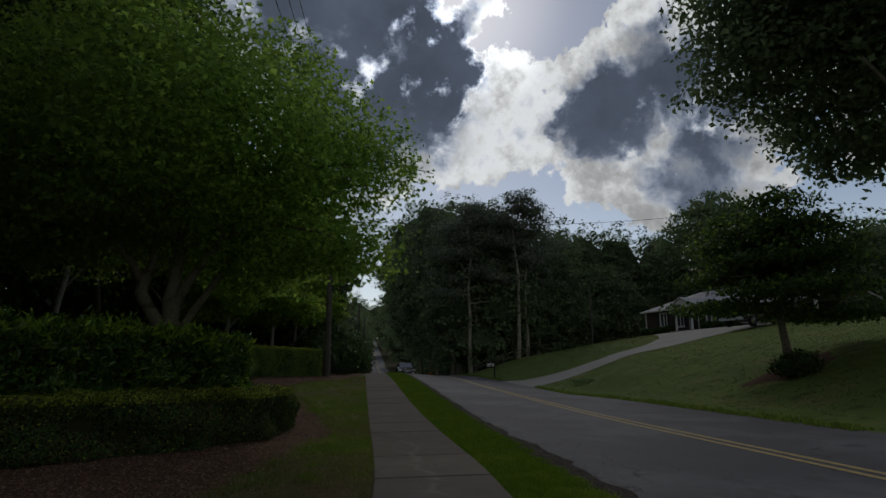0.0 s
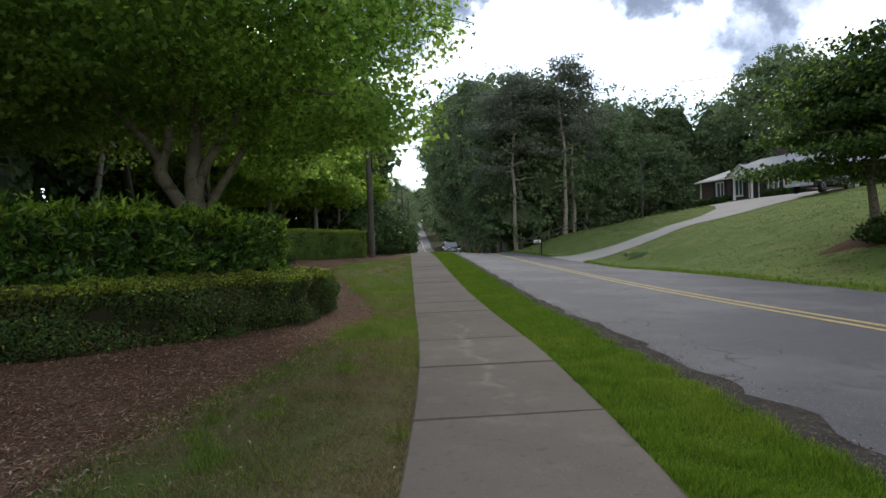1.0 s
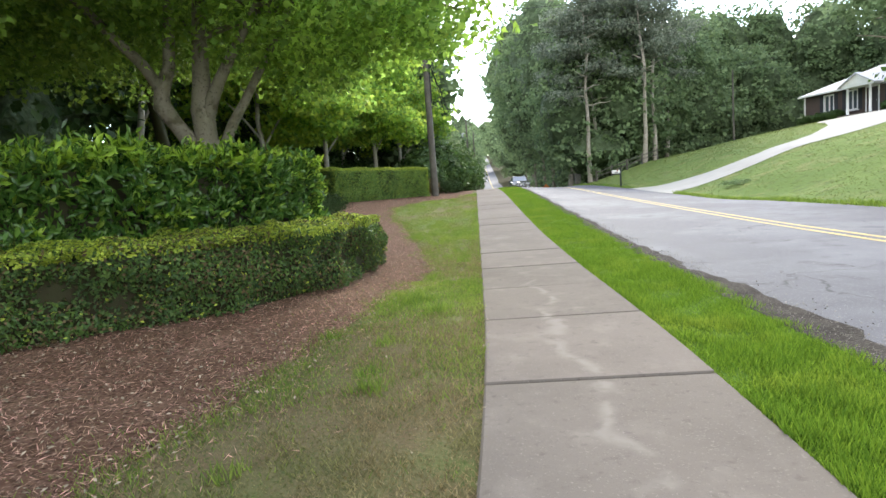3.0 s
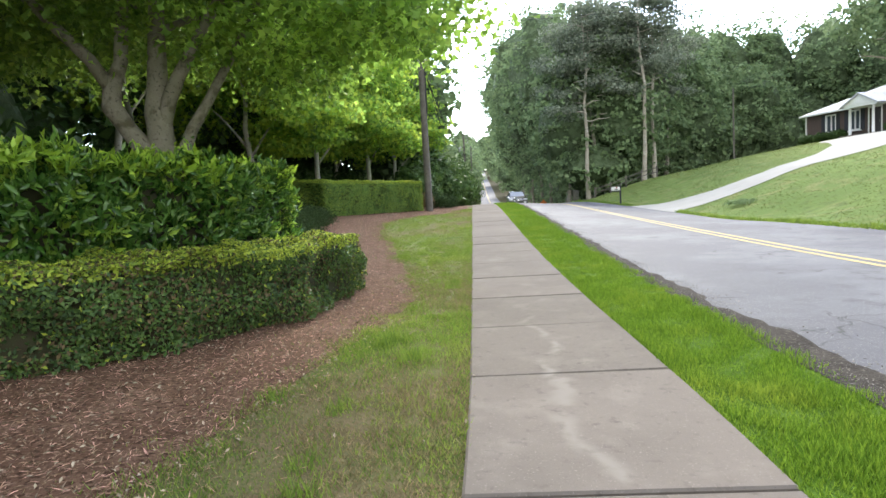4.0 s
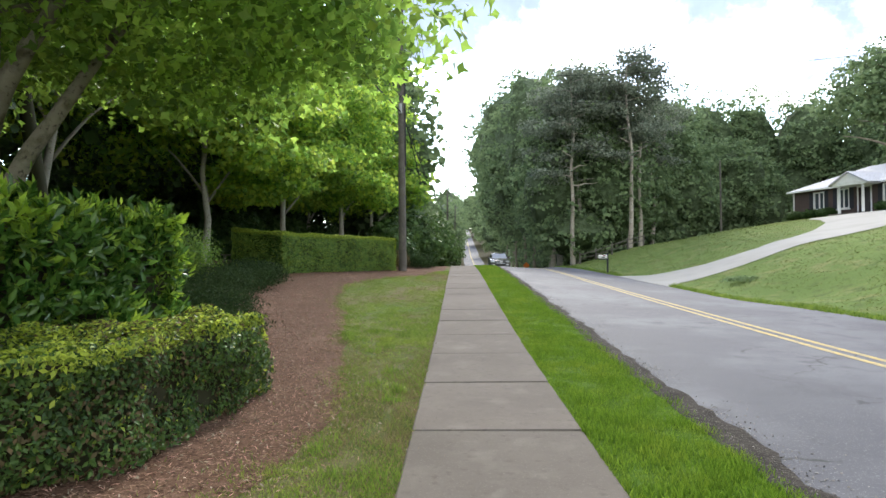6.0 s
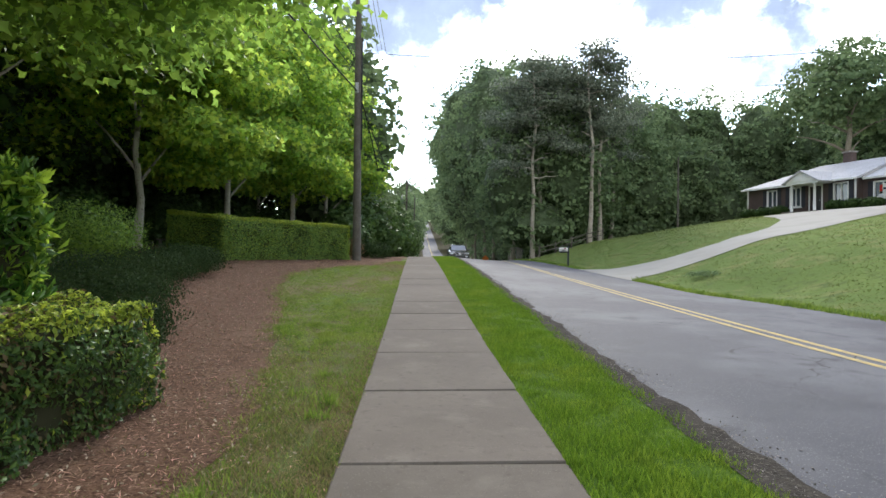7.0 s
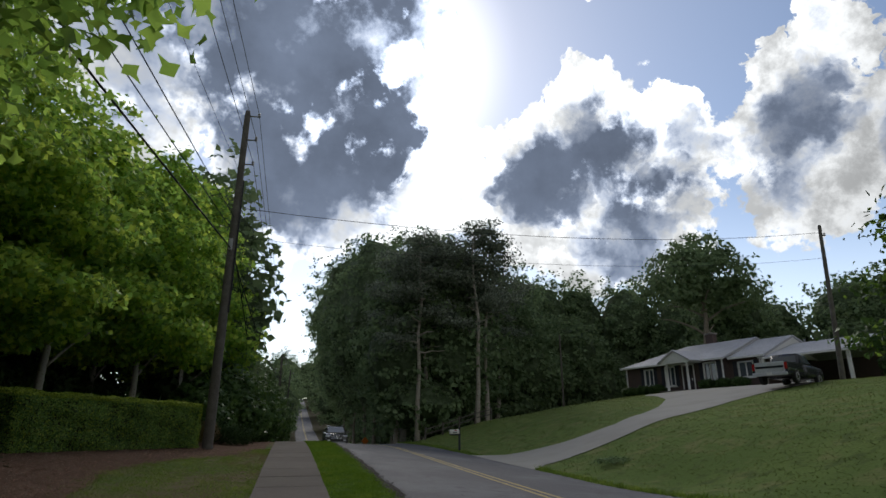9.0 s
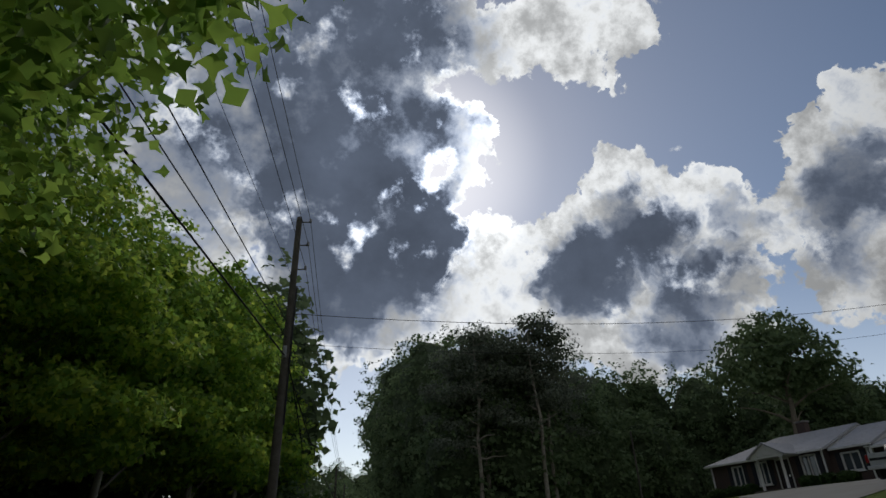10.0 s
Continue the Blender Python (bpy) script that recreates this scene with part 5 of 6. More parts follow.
# ---- driveway ----
DRIVE = []


def driveway():
    L = [(8.95, 38.6), (10.2, 36.9), (12.9, 35.8), (15.6, 35.6), (18.2, 37.2), (20.8, 39.4), (23.9, 43.0), (26.0, 47.0), (27.4, 50.5), (29.0, 53.0)]
    R = [(8.95, 30.4), (10.0, 31.7), (11.6, 32.1), (14.4, 32.5), (18.0, 33.3), (22.2, 34.9), (25.5, 35.6), (29.0, 36.5), (32.5, 38.2), (35.2, 40.0)]
    DRIVE.extend(L + R[::-1])
    rows = []
    for k in range(len(L) - 1):
        for j in range(8):
            f = j / 8
            a, b = Vector(L[k]).lerp(Vector(L[k + 1]), f), Vector(R[k]).lerp(Vector(R[k + 1]), f)
            rows.append([a.lerp(b, i / 16) for i in range(17)])
    rows.append([Vector(L[-1]).lerp(Vector(R[-1]), i / 16) for i in range(17)])
    verts = [(p.x, p.y, float(land(p.x, p.y)) + 0.035) for r in rows for p in r]
    faces = [(j * 17 + i + 17, j * 17 + i + 18, j * 17 + i + 1, j * 17 + i) for j in range(len(rows) - 1) for i in range(16)]
    tagged(mesh_object("driveway", verts, faces, M["drive"], smooth=True), "pale concrete driveway sloping up to the house", "driveway", kind="structure")


driveway()


# ---- brick house ----
def roof_slab(quad, thick=0.16):
    """A roof slope from four corners, with thickness."""
    bm = bmesh.new()
    a = [Vector(q) for q in quad]
    n_ = (a[1] - a[0]).cross(a[-1] - a[0]).normalized()
    if n_.z < 0:
        n_ = -n_
    top = [bm.verts.new(p) for p in a]
    low = [bm.verts.new(p - n_ * thick) for p in a]
    bm.faces.new(top)
    bm.faces.new(low[::-1])
    for k in range(len(a)):
        bm.faces.new((top[k], low[k], low[(k + 1) % len(a)], top[(k + 1) % len(a)]))
    bmesh.ops.recalc_face_normals(bm, faces=bm.faces)
    return bm


def house():
    gz = 4.55
    ob = thing("brick_house", at(31.4, 59.1, gz, -75.9), "single-storey dark brick house with grey shingle roof and white trim", "house")
    H, D = 2.65, 9.0

    def wall(u0, u1, v0, v1, h=H, holes=(), mat=M["brick"], nm="wall", base=-1.2):
        """A wall along u or v, with rectangular holes (u, z, width, height) cut through it."""
        bm = bmesh.new()
        if abs(u1 - u0) < abs(v1 - v0):
            add_box(bm, (0.25, abs(v1 - v0), h - base), at(u0, (v0 + v1) / 2, (h + base) / 2))
            return part(nm, bm, mat, ob)
        us = sorted({u0, u1, *[a for q in holes for a in (q[0] - q[2] / 2, q[0] + q[2] / 2)]})
        for a, b in zip(us, us[1:]):
            cut = [q for q in holes if q[0] - q[2] / 2 <= (a + b) / 2 <= q[0] + q[2] / 2]
            z0 = base
            for q in cut:
                add_box(bm, (b - a, 0.25, q[1] - z0), at((a + b) / 2, v0, (q[1] + z0) / 2))
                z0 = q[1] + q[3]
            add_box(bm, (b - a, 0.25, h - z0), at((a + b) / 2, v0, (h + z0) / 2))
        return part(nm, bm, mat, ob)

    def window(u, z, w, h, v, shutters=True):
        fr = bmesh.new()
        for sx in (-1, 1):
            add_box(fr, (0.11, 0.16, h), at(u + sx * (w / 2 - 0.055), v - 0.08, z + h / 2))
        for zz in (z + 0.055, z + h - 0.055):
            add_box(fr, (w - 0.22, 0.16, 0.11), at(u, v - 0.08, zz))
        add_box(fr, (0.09, 0.1, h - 0.22), at(u, v - 0.06, z + h / 2))
        win = part("window", fr, M["white"], ob, "white framed window")
        for sx in (-1, 1):
            part("pane", box((w / 2 - 0.16, 0.02, h - 0.24), at(u + sx * (w / 4 - 0.035), v - 0.02, z + h / 2)), M["glass"], win)
        part("sill", box((w + 0.2, 0.22, 0.08), at(u, v - 0.14, z - 0.04), 0.01), M["white"], win)
        if shutters:
            for sx in (-1, 1):
                part("shutter", box((0.36, 0.05, h + 0.06), at(u + sx * (w / 2 + 0.2), v - 0.16, z + h / 2), 0.01), M["shutter"], ob, "dark louvred shutter")

    holes = [(2.7, 0.75, 1.15, 1.6), (5.1, 0.65, 1.15, 1.75), (7.0, 0.15, 1.0, 2.1), (9.2, 0.55, 1.3, 1.85)]
    wall(0, 10.5, 0, 0, H, holes)
    wall(0.125, 0.125, 0.13, D - 0.13)
    wall(0.26, 10.5, D, D)
    wall(10.37, 10.37, 0.13, 0.6)
    wall(10.5, 13.4, 0.6, 0.6, H - 0.1, [(12.0, 0.95, 1.4, 1.3)])
    wall(13.27, 13.27, 0.73, D - 0.13, H - 0.1)
    wall(10.5, 13.4, D, D, H - 0.1)
    wall(13.4, 19.8, 6.2, 6.2, 2.3)
    window(2.7, 0.75, 1.15, 1.6, 0)
    window(5.1, 0.65, 1.15, 1.75, 0)
    window(9.2, 0.55, 1.3, 1.85, 0)
    window(12.0, 0.95, 1.4, 1.3, 0.6)
    d = part("door", box((0.98, 0.08, 2.08), at(7.0, 0.02, 1.19), 0.01), M["door"], ob, "dark panelled front door")
    part("handle", box((0.05, 0.1, 0.16), at(7.35, -0.06, 1.15), 0.01), M["chrome"], d)
    part("door_frame", add_box(add_box(box((0.12, 0.2, 2.2), at(6.42, -0.05, 1.2)), (0.12, 0.2, 2.2), at(7.58, -0.05, 1.2)), (1.28, 0.2, 0.14), at(7.0, -0.05, 2.37)), M["white"], ob)
    for u, v, h in ((0.06, -0.2, H), (10.42, -0.2, H), (13.3, 0.4, H)):
        part("downspout", box((0.11, 0.1, h), at(u, v, h / 2 - 0.05), 0.015), M["white"], ob, "white downspout")
    # roofs
    e, rz = -0.45, H + 2.0
    for q in ([(-0.45, e, H), (10.75, e, H), (10.75, D / 2, rz), (3.6, D / 2, rz)], [(-0.45, D + 0.45, H), (10.75, D + 0.45, H), (10.75, D / 2, rz), (3.6, D / 2, rz)], [(-0.45, e, H), (-0.45, D + 0.45, H), (3.6, D / 2, rz)],
              [(10.76, 0.15, H - 0.05), (13.85, 0.15, H - 0.05), (13.85, D / 2, rz - 0.25), (10.76, D / 2, rz - 0.25)], [(10.76, D + 0.4, H - 0.05), (13.85, D + 0.4, H - 0.05), (13.85, D / 2, rz - 0.25), (10.76, D / 2, rz - 0.25)],
              [(13.86, 0.0, 2.35), (20.2, 0.0, 2.35), (20.2, 4.2, 3.65), (13.86, 4.2, 3.65)], [(13.86, 8.4, 2.35), (20.2, 8.4, 2.35), (20.2, 4.2, 3.65), (13.86, 4.2, 3.65)]):
        part("roof_slope", roof_slab(q), M["roof"], ob, "grey shingle roof slope")
    for u0, u1, v, z in ((-0.45, 10.75, -0.47, H - 0.1), (10.76, 13.85, 0.13, H - 0.15), (13.86, 20.2, -0.03, 2.24)):
        part("gutter", box((u1 - u0, 0.12, 0.14), at((u0 + u1) / 2, v - 0.04, z), 0.02), M["white"], ob, "white gutter and fascia")
    gable = bmesh.new()
    for u, z0, z1 in ((10.6, H - 0.05, rz - 0.2), (13.7, H - 0.15, rz - 0.45)):
        vs = [gable.verts.new(p) for p in ((u, 0.05, z0), (u, D - 0.05, z0), (u, D / 2, z1))]
        ws = [gable.verts.new(p) for p in ((u + 0.1, 0.05, z0), (u + 0.1, D - 0.05, z0), (u + 0.1, D / 2, z1))]
        gable.faces.new(vs)
        gable.faces.new(ws[::-1])
        for k in range(3):
            gable.faces.new((vs[k], ws[k], ws[(k + 1) % 3], vs[(k + 1) % 3]))
    part("gable", gable, M["white"], ob)
    # portico
    for u in (5.95, 8.05):
        col = part("column", tubes([[((u, -1.5, 0.0), 0.16), ((u, -1.5, 0.12), 0.16), ((u, -1.5, 0.14), 0.11), ((u, -1.5, 2.3), 0.095), ((u, -1.5, 2.32), 0.14), ((u, -1.5, 2.45), 0.14)]], 12), M["white"], ob, "white porch column", smooth=True)
    ped = bmesh.new()
    for v in (-1.72, -1.6):
        [ped.verts.new(p) for p in ((5.5, v, 2.6), (8.5, v, 2.6), (7.0, v, 3.45))]
    ped.verts.ensure_lookup_table()
    a = ped.verts
    ped.faces.new((a[0], a[1], a[2]))
    ped.faces.new((a[5], a[4], a[3]))
    for i, j in ((0, 1), (1, 2), (2, 0)):
        ped.faces.new((a[i], a[i + 3], a[j + 3], a[j]))
    part("pediment", ped, M["white"], ob, "white triangular porch pediment")
    part("porch_beam", box((3.0, 1.5, 0.18), at(7.0, -0.93, 2.5), 0.01), M["white"], ob)
    for sx in (-1, 1):
        part("porch_roof", roof_slab([(7 + sx * 1.75, -1.9, 2.55), (7, -1.9, 3.55), (7, 1.5, 3.55), (7 + sx * 1.75, 0.3, 2.55)], 0.1), M["roof"], ob)
    part("porch_floor", box((3.4, 1.9, 0.3), at(7.0, -1.0, 0.0), 0.02), M["concrete"], ob)
    ch = part("chimney", box((0.75, 0.62, 2.0), at(6.1, D / 2 + 0.3, rz - 0.15), 0.02), M["brick"], ob, "red brick chimney")
    part("cap", box((0.92, 0.78, 0.14), at(6.1, D / 2 + 0.3, rz + 0.9), 0.03), M["stone"], ch)
    for u in (13.6, 16.7, 19.7):
        part("carport_post", box((0.2, 0.2, 2.25 + 1.0), at(u, 0.35, 0.65), 0.01), M["white"], ob, "white carport post")
    part("gutter_pipe", box((0.5, 0.12, 0.1), at(13.5, 0.2, H - 0.3), 0.01), M["white"], ob)
    part("roof_vent", tubes([[((14.4, 5.0, 3.2), 0.07), ((14.4, 5.0, 4.0), 0.07)]], 8), M["steel"], ob)


house()
for i, u in enumerate((0.9, 2.6, 4.2, 9.4, 10.9, 12.3)):
    q = at(31.4, 59.1, 0, -75.9) @ Vector((u, -0.9, 0))
    shrub("foundation_shrub", q.x, q.y, "clipped dark foundation shrub against the brick house", M["dark_leaf"], [((0, 0, 0.35), (0.85, 0.6, 0.45))], 1200, 0.14, 260 + i, "clump")


# ---- vehicles ----
def loft(sections, caps=True):
    bm = bmesh.new()
    rings = [[bm.verts.new(p) for p in s] for s in sections]
    n_ = len(rings[0])
    for r0, r1 in zip(rings, rings[1:]):
        for k in range(n_):
            bm.faces.new((r0[k], r1[k], r1[(k + 1) % n_], r0[(k + 1) % n_]))
    if caps:
        bm.faces.new(rings[0])
        bm.faces.new(rings[-1][::-1])
    bmesh.ops.recalc_face_normals(bm, faces=bm.faces)
    return bm


def ring(x, w, z0, z1, tuck=0.08, crown=0.0):
    return [(x, -w + tuck, z0), (x, -w, z0 + 0.15), (x, -w, (z0 + z1) / 2), (x, -w + 0.03, z1 - 0.1), (x, -w + 0.13, z1), (x, 0, z1 + crown), (x, w - 0.13, z1), (x, w - 0.03, z1 - 0.1), (x, w, (z0 + z1) / 2), (x, w, z0 + 0.15), (x, w - tuck, z0)]


def wheel(parent, x, y, r, side):
    t = part("wheel", tubes([[((x, y - 0.11, r), r * 0.86), ((x, y - 0.09, r), r), ((x, y + 0.09, r), r), ((x, y + 0.11, r), r * 0.86)]], 24), M["tyre"], parent, "black rubber tyre and alloy wheel", smooth=False)
    part("rim", tubes([[((x, y + side * 0.08, r), r * 0.66), ((x, y + side * 0.118, r), r * 0.62), ((x, y + side * 0.10, r), r * 0.2)]], 16), M["steel"], t, "silver alloy rim")
    for k in range(5):
        a = 2 * math.pi * k / 5
        part("spoke", box((r * 0.55, 0.02, r * 0.14), Matrix.Translation((x, y + side * 0.115, r)) @ pose(0, 0, 0, 0, math.degrees(a), 0) @ Matrix.Translation((r * 0.3, 0, 0)), 0.004), M["chrome"], t)


def suv(m):
    """Nose towards local -x."""
    ob = thing("suv_car", m, "dark bronze-grey sport utility car on the asphalt road", "car")
    S = [(-2.33, 0.72, 0.42, 0.78), (-2.26, 0.86, 0.30, 0.92), (-2.0, 0.92, 0.26, 1.02), (-1.2, 0.94, 0.24, 1.10), (-0.9, 0.94, 0.24, 1.13), (0.5, 0.94, 0.24, 1.16), (1.6, 0.94, 0.26, 1.18), (2.15, 0.90, 0.32, 1.15), (2.32, 0.80, 0.45, 1.05)]
    part("body", loft([ring(x, w, a, b, crown=0.03) for x, w, a, b in S]), M["car_paint"], ob, "bronze-grey metallic bodywork", smooth=True)
    part("cabin", loft([ring(x, w, 1.08, z, 0.0, 0.02) for x, w, z in ((-1.15, 0.80, 1.12), (-0.25, 0.72, 1.60), (0.2, 0.70, 1.68), (1.3, 0.68, 1.67), (1.75, 0.66, 1.58), (2.2, 0.74, 1.12))]), M["car_paint"], ob, smooth=True)
    part("windscreen", loft([[(-1.10, -0.70, 1.165), (-1.10, 0.70, 1.165), (-1.08, 0.70, 1.155), (-1.08, -0.70, 1.155)], [(-0.30, -0.60, 1.605), (-0.30, 0.60, 1.605), (-0.28, 0.60, 1.595), (-0.28, -0.60, 1.595)]]), M["glass"], ob, "sloping glass windscreen")
    for s in (-1, 1):
        for x0, x1 in ((-0.72, 0.28), (0.36, 1.18), (1.26, 1.75)):
            part("side_window", loft([[(x0, s * 0.785, 1.17), (x0, s * 0.80, 1.17), (x0 + 0.1, s * 0.735, 1.52), (x0 + 0.1, s * 0.72, 1.52)], [(x1, s * 0.785, 1.19), (x1, s * 0.80, 1.19), (x1 - 0.03, s * 0.725, 1.55), (x1 - 0.03, s * 0.71, 1.55)]]), M["glass"], ob)
        mr = part("wing_mirror", box((0.14, 0.22, 0.16), at(-0.75, s * 1.02, 1.18), 0.04), M["car_paint"], ob)
        part("headlight", box((0.30, 0.42, 0.13), at(-2.17, s * 0.66, 0.88, s * 22), 0.03), M["lamp"], ob, "clear headlight")
        part("fog_light", box((0.08, 0.26, 0.09), at(-2.31, s * 0.62, 0.56, s * 12), 0.02), M["lamp"], ob, "bright daytime running light")
        part("roof_rail", tubes([[((-0.1, s * 0.62, 1.68), 0.02), ((0.1, s * 0.62, 1.73), 0.02), ((1.4, s * 0.60, 1.72), 0.02), ((1.6, s * 0.6, 1.66), 0.02)]], 6), M["steel"], ob)
        part("sill_trim", box((2.6, 0.06, 0.16), at(0.0, s * 0.945, 0.36), 0.02), M["plastic"], ob, "black plastic sill trim")
        for x in (-1.42, 1.42):
            part("wheel_arch", tubes([[((x, s * 0.80, 0.40), 0.43), ((x, s * 0.947, 0.40), 0.43)]], 24), M["plastic"], ob)
            wheel(ob, x, s * 0.86, 0.37, s)
    g = part("grille", box((0.10, 1.0, 0.34), at(-2.315, 0, 0.80), 0.04), M["plastic"], ob, "dark grille with chrome bars")
    for k in range(4):
        part("bar", box((0.03, 0.96 - 0.05 * k, 0.025), at(-2.37, 0, 0.91 - 0.075 * k), 0.006), M["chrome"], g, "chrome grille bar")
    part("badge", tubes([[((-2.38, 0, 0.82), 0.08), ((-2.40, 0, 0.82), 0.08)]], 12), M["chrome"], g)
    part("bumper", box((0.16, 1.5, 0.10), at(-2.28, 0, 0.40), 0.03), M["steel"], ob, "silver lower bumper strip")
    part("air_intake", box((0.06, 1.1, 0.12), at(-2.335, 0, 0.51), 0.02), M["plastic"], ob)
    return ob


suv(at(3.7, 60.5, float(land(3.7, 60.5)) + 0.005, 90))


def pickup(m):
    """Nose towards local +x."""
    ob = thing("pickup_truck", m, "black pickup truck with silver tailgate parked on the driveway", "truck")
    S = [(2.62, 0.82, 0.50, 0.98), (2.5, 0.92, 0.42, 1.06), (1.2, 0.97, 0.40, 1.12), (0.2, 0.97, 0.40, 1.14), (-0.55, 0.97, 0.40, 1.14)]
    part("body", loft([ring(x, w, a, b, crown=0.02) for x, w, a, b in S]), M["truck_paint"], ob, "black painted bodywork", smooth=True)
    part("cab", loft([ring(x, w, 1.1, z, 0.0, 0.02) for x, w, z in ((1.15, 0.86, 1.14), (0.55, 0.78, 1.72), (0.2, 0.77, 1.78), (-0.45, 0.77, 1.77), (-0.6, 0.84, 1.14))]), M["truck_paint"], ob, smooth=True)
    for s in (-1, 1):
        part("bed_side", box((2.1, 0.12, 0.72), at(-1.6, s * 0.90, 0.80), 0.03), M["truck_paint"], ob)
        part("bed_stripe", box((2.05, 0.02, 0.14), at(-1.6, s * 0.968, 0.74), 0.004), M["chrome"], ob, "silver side stripe")
        part("side_window", loft([[(-0.42, s * 0.80, 1.22), (-0.42, s * 0.862, 1.22), (-0.38, s * 0.80, 1.66), (-0.38, s * 0.76, 1.66)], [(0.85, s * 0.80, 1.22), (0.85, s * 0.862, 1.22), (0.45, s * 0.80, 1.66), (0.45, s * 0.76, 1.66)]]), M["glass"], ob)
        part("tail_light", box((0.06, 0.14, 0.36), at(-2.67, s * 0.86, 0.92), 0.01), M["redlamp"], ob, "red tail light")
        for x in (1.65, -1.55):
            wheel(ob, x, s * 0.88, 0.39, s)
    part("bed_floor", box((2.1, 1.7, 0.12), at(-1.6, 0, 0.55), 0.01), M["plastic"], ob)
    part("tailgate", box((0.08, 1.58, 0.56), at(-2.66, 0, 0.88), 0.02), M["silver"], ob, "silver tailgate")
    part("tailgate_band", box((0.02, 1.5, 0.12), at(-2.71, 0, 0.88), 0.004), M["truck_paint"], ob)
    part("bumper", box((0.18, 1.85, 0.18), at(-2.72, 0, 0.50), 0.03), M["silver"], ob, "chrome rear bumper")
    part("number_plate", box((0.01, 0.3, 0.15), at(-2.815, 0, 0.52)), M["white"], ob)
    part("rear_window", box((0.02, 1.3, 0.36), at(-0.545, 0, 1.46) @ pose(0, 0, 0, 0, 8, 0), 0.004), M["glass"], ob)
    return ob


pickup(at(28.3, 37.1, float(land(28.3, 37.1)) + 0.035, 24))


# ---- grass, straw and litter ----
def blades(name, xy, height, width, mat, label, category, seed, lean=0.45, parent=None):
    rng = np.random.default_rng(seed)
    n = len(xy)
    z = land(xy[:, 0], xy[:, 1])
    a = rng.uniform(0, 2 * math.pi, n)
    h = height * rng.uniform(0.5, 1.25, n) * (1 + 0.55 * np.sin(xy[:, 0] * 5.3 + np.sin(xy[:, 1] * 3.1) * 2) * np.sin(xy[:, 1] * 4.3 + np.sin(xy[:, 0] * 6.7)))
    side = np.stack([np.cos(a), np.sin(a), np.zeros(n)], 1) * (width / 2)
    b = rng.uniform(0, 2 * math.pi, n)
    tip = np.stack([np.cos(b) * lean * h, np.sin(b) * lean * h, h], 1)
    base = np.c_[xy, z - 0.005]
    vs = np.stack([base - side, base + side, base + tip], 1)
    ob = raw(name, vs.reshape(-1), np.arange(n * 3), 3, mat)
    return tagged(ob, label, category, kind="stuff")


def density(rng, n, x0, x1, y0, y1, power=1.8):
    """More points near the start of the stretch."""
    y = y0 + (y1 - y0) * rng.random(n) ** power
    return np.c_[x0(y) + (x1(y) - x0(y)) * rng.random(n), y]


rng = np.random.default_rng(77)
edge = np.vectorize(mulch_edge)
verge = density(rng, 260000, lambda y: walk_x(y) + 0.74, lambda y: road_left(y) + 0.06, 0.5, 45, 2.4)
keep = rng.random(len(verge)) < np.clip(1.25 - np.abs((verge[:, 0] - walk_x(verge[:, 1]) - 0.75) / (road_left(verge[:, 1]) - walk_x(verge[:, 1]) - 0.75)) ** 6, 0.1, 1)
blades("verge_grass", verge[keep], 0.055, 0.010, M["verge"], "lush bright green verge grass beside the kerbless road", "grass", 1)
lawn = density(rng, 250000, lambda y: edge(y) - 0.05, lambda y: walk_x(y) - 0.74, -1.0, 34, 1.8)
lawn[:, 0] -= np.abs(rng.normal(size=len(lawn))) ** 2 * 0.10 * (lawn[:, 0] < edge(lawn[:, 1]) + 0.5)
patch = np.array([noise.noise((x * 0.55, y * 0.4, 4.2)) for x, y in lawn])
green = patch + rng.normal(size=len(lawn)) * 0.22 + 0.6 * np.clip((lawn[:, 1] - 6.5) / 7, -0.3, 0.65) > 0.16
blades("lawn_grass", lawn[green], 0.042, 0.009, M["grass"], "patchy mown green lawn grass", "grass", 2, 0.6)
blades("dry_lawn_grass", lawn[~green], 0.03, 0.008, M["grass_dry"], "dry yellowish thatch in the lawn", "grass", 3, 0.9)
tuft = rng.uniform(size=(60, 2)) * [2.0, 14] + [-2.8, 2.5]
tuft = tuft[tuft[:, 0] > edge(tuft[:, 1])]
tp = np.repeat(tuft, 90, axis=0) + rng.normal(size=(len(tuft) * 90, 2)) * 0.07
blades("lawn_tufts", tp[tp[:, 0] < walk_x(tp[:, 1]) - 0.76], 0.11, 0.01, M["grass"], "taller grass tufts in the lawn", "grass", 4)
hill = np.c_[rng.uniform(8.8, 34, 110000), rng.uniform(10, 58, 110000)]
def on_drive(p):
    inside = np.zeros(len(p), bool)
    for (x0, y0), (x1, y1) in zip(DRIVE, DRIVE[1:] + DRIVE[:1]):
        hit = (y0 > p[:, 1]) != (y1 > p[:, 1])
        inside ^= hit & (p[:, 0] < (x1 - x0) * (p[:, 1] - y0) / (y1 - y0 + 1e-9) + x0)
    return inside


hill = hill[~on_drive(hill)]
blades("hill_grass", hill[(hill[:, 0] > road_left(hill[:, 1]) + ROAD_W - 0.1)], 0.034, 0.05, M["hill_grass"], "mown grass on the rising lawn", "grass", 5, 1.7)
hem = np.c_[rng.uniform(-0.25, 0.25, 16000), rng.uniform(8, 60, 16000)]
hem[:, 0] += road_left(hem[:, 1]) + ROAD_W
hem = hem[~on_drive(hem)]
blades("far_verge_grass", hem, 0.11, 0.03, M["grass"], "longer grass fringe along the far road edge", "grass", 6)


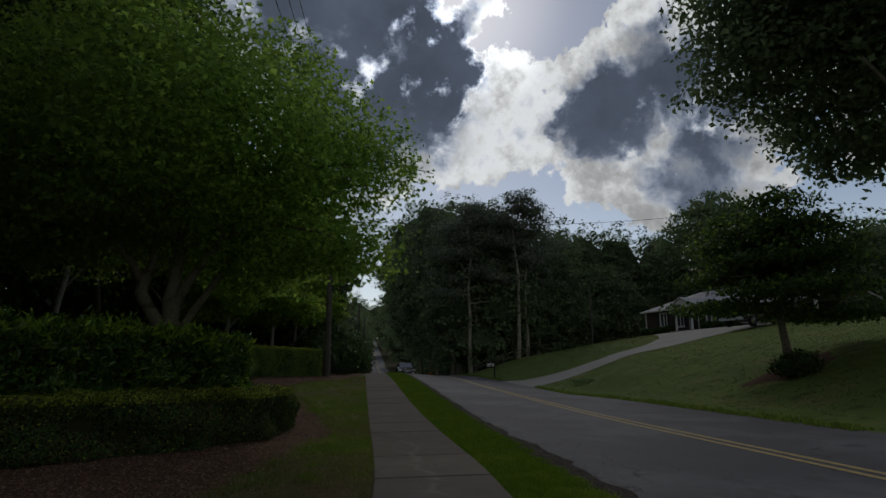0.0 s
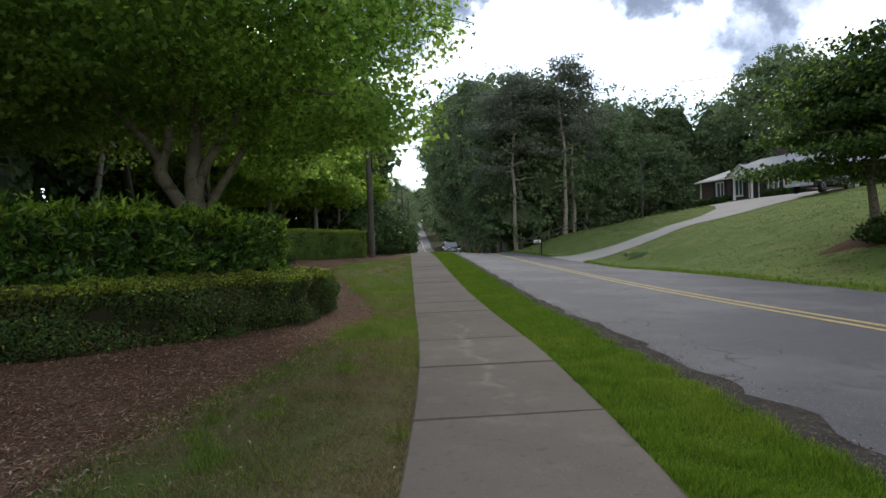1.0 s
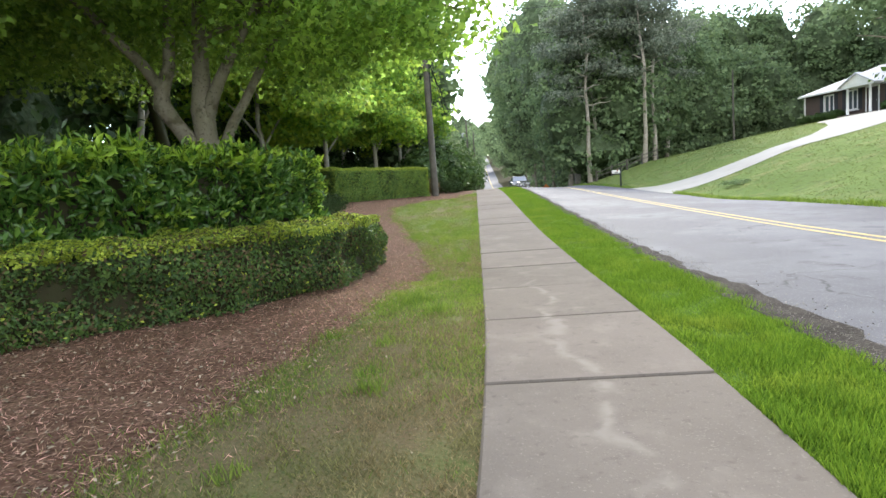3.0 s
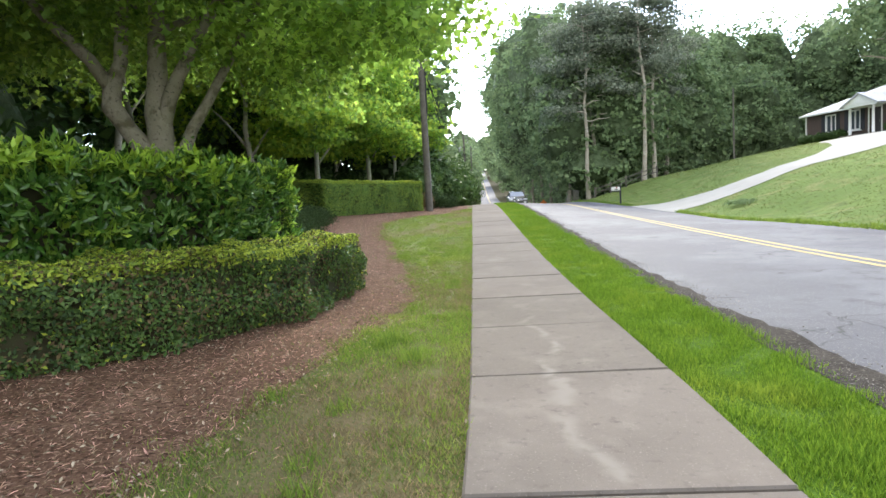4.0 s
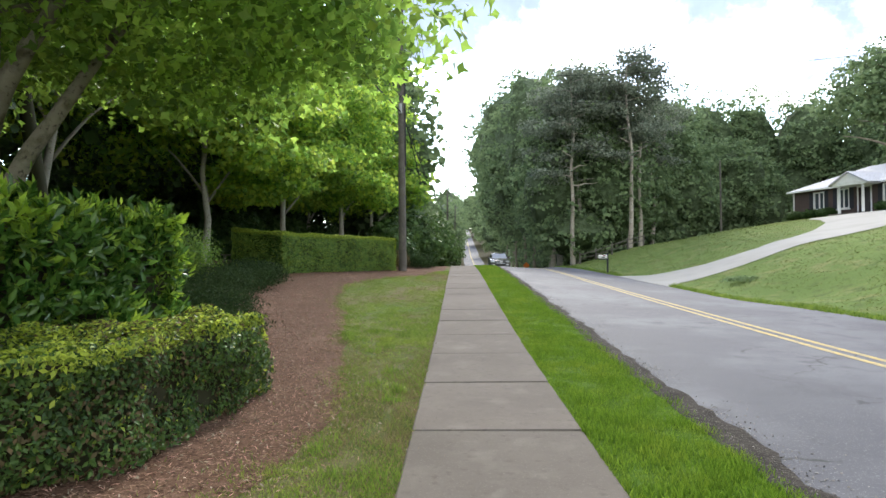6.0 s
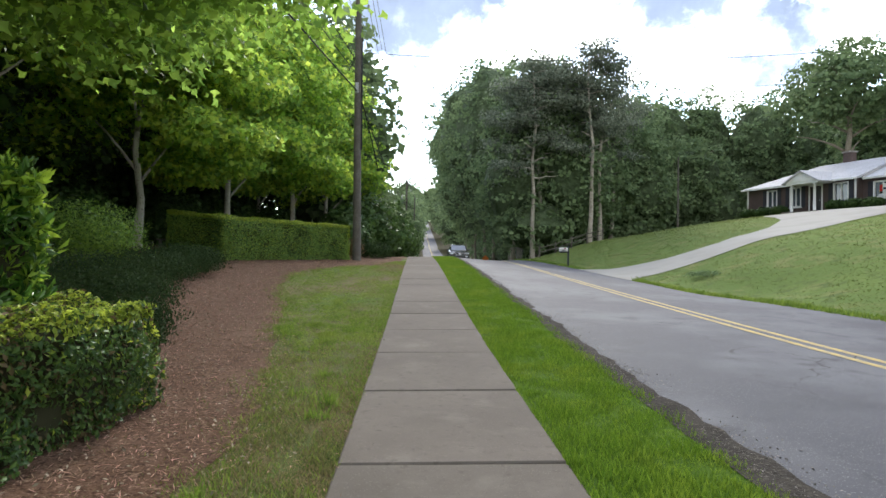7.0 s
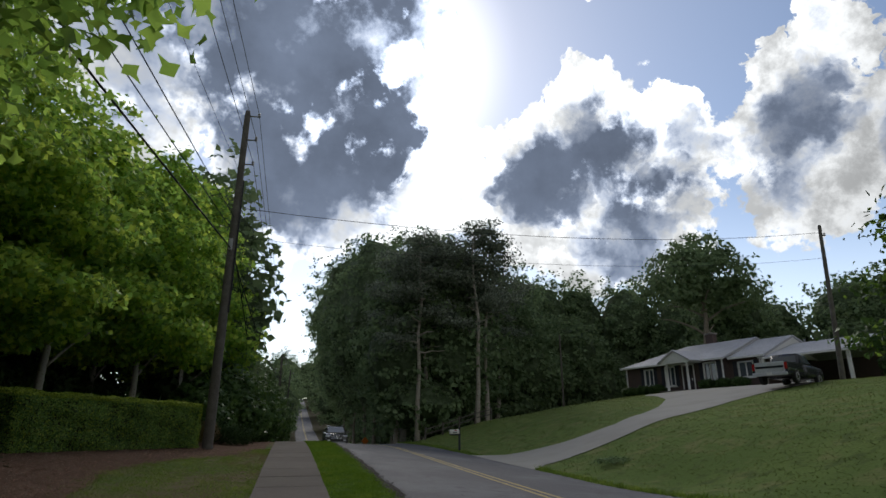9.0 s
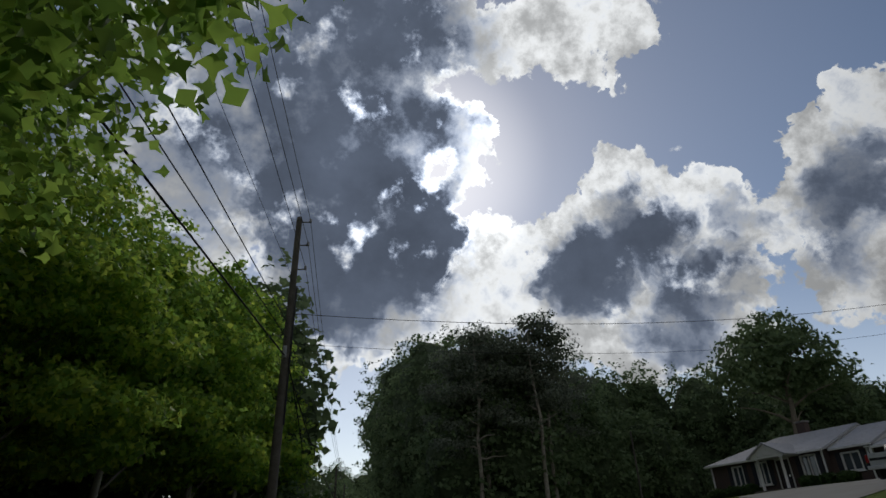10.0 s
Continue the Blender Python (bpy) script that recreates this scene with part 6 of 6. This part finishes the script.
def scatter_flat(name, xy, size, aspect, mat, label, category, seed, lift=0.022, tilt=0.35, shape="leaf"):
    rng = np.random.default_rng(seed)
    z = land(xy[:, 0], xy[:, 1]) + lift + rng.random(len(xy)) * 0.006
    n = rng.normal(size=(len(xy), 3)) * tilt + [0, 0, 1]
    ob = quads(name, np.c_[xy, z], n, size, mat, rng, None, aspect, shape=shape)
    return tagged(ob, label, category, kind="stuff")


bed = density(rng, 64000, lambda y: edge(y) - 4.2, lambda y: edge(y) + 0.1, 0.5, 34, 1.8)
bed[:, 0] += np.abs(rng.normal(size=len(bed))) ** 2 * 0.16
scatter_flat("pine_straw", bed, 0.06, 0.08, M["straw"], "loose reddish pine needles on the mulch bed", "pine straw", 8, 0.014, 0.28, "needle")
scatter_flat("leaf_litter", np.r_[density(rng, 8000, lambda y: edge(y) - 3.5, lambda y: edge(y) + 0.25, 1, 30, 1.6), density(rng, 150, lambda y: edge(y), lambda y: walk_x(y) - 0.7, 1, 26, 1.6)], 0.033, 0.45, M["litter"], "small pale dead leaves scattered on mulch and lawn", "leaf litter", 9, 0.026, 0.4)
shoulder = density(rng, 26000, lambda y: road_left(y) - 0.06, lambda y: road_left(y) + 0.10, 0, 45, 1.6)
shoulder[:, 0] += np.abs(rng.normal(size=len(shoulder))) ** 1.5 * 0.12
shoulder = shoulder[np.array([noise.noise((x * 0.8, y * 0.9, 1.0)) for x, y in shoulder]) + rng.normal(size=len(shoulder)) * 0.2 > -0.05]
sz = land(shoulder[:, 0], shoulder[:, 1]) + 0.008
tagged(quads("edge_gravel", np.c_[shoulder, sz], rng.normal(size=(len(shoulder), 3)) * 0.4 + [0, 0, 1], 0.017, M["gravel"], rng, None, 0.8, shape="clump"), "crumbled grey gravel along the asphalt edge", "gravel", kind="stuff")

# ---- pavement slabs ----
pavement_joint = sheet("pavement", lambda y: [walk_x(y) - 0.735, walk_x(y), walk_x(y) + 0.735], np.arange(-9, 60.1, 0.35), M["joint"], -0.012, "pale concrete pavement of jointed slabs beside the lawn", "pavement")
JOINTS = [3.19 + 1.775 * k for k in range(-7, 0)] + [3.19, 5.05, 6.80, 8.44, 10.16, 11.98, 13.84, 15.60] + [15.60 + 1.775 * k for k in range(1, 25)]
for k, (y0, y1) in enumerate(zip(JOINTS, JOINTS[1:])):
    y0, y1 = y0 + 0.010, y1 - 0.010
    verts, rows = [], []
    sk = 0.012 * math.sin(k * 2.3)
    ys = [y0, y0 + 0.012] + [y0 + (y1 - y0) * i / 6 for i in range(1, 6)] + [y1 - 0.012, y1]
    for i, y in enumerate(ys):
        drop = 0.012 if i in (0, len(ys) - 1) else 0.0
        c = float(walk_x(y))
        xs = [-0.75, -0.735, -0.4, 0.0, 0.4, 0.735, 0.75]
        zs = land(np.array(xs) + c, y)
        verts += [(c + x, y + sk * x, float(z) + 0.022 - drop - (0.012 if abs(x) > 0.74 else 0) + 0.004 * math.sin(k * 1.7)) for x, z in zip(xs, zs)]
    w = 7
    faces = [(j * w + i, j * w + i + 1, (j + 1) * w + i + 1, (j + 1) * w + i) for j in range(len(ys) - 1) for i in range(w - 1)]
    n0 = len(verts)
    border = [i for i in range(w)] + [j * w + w - 1 for j in range(1, len(ys))] + [(len(ys) - 1) * w + i for i in range(w - 2, -1, -1)] + [j * w for j in range(len(ys) - 2, 0, -1)]
    verts += [(verts[i][0], verts[i][1], verts[i][2] - 0.07) for i in border]
    for a in range(len(border)):
        b = (a + 1) % len(border)
        faces.append((border[a], n0 + a, n0 + b, border[b]))
    mesh_object("slab", verts, faces, M["concrete"], pavement_joint)
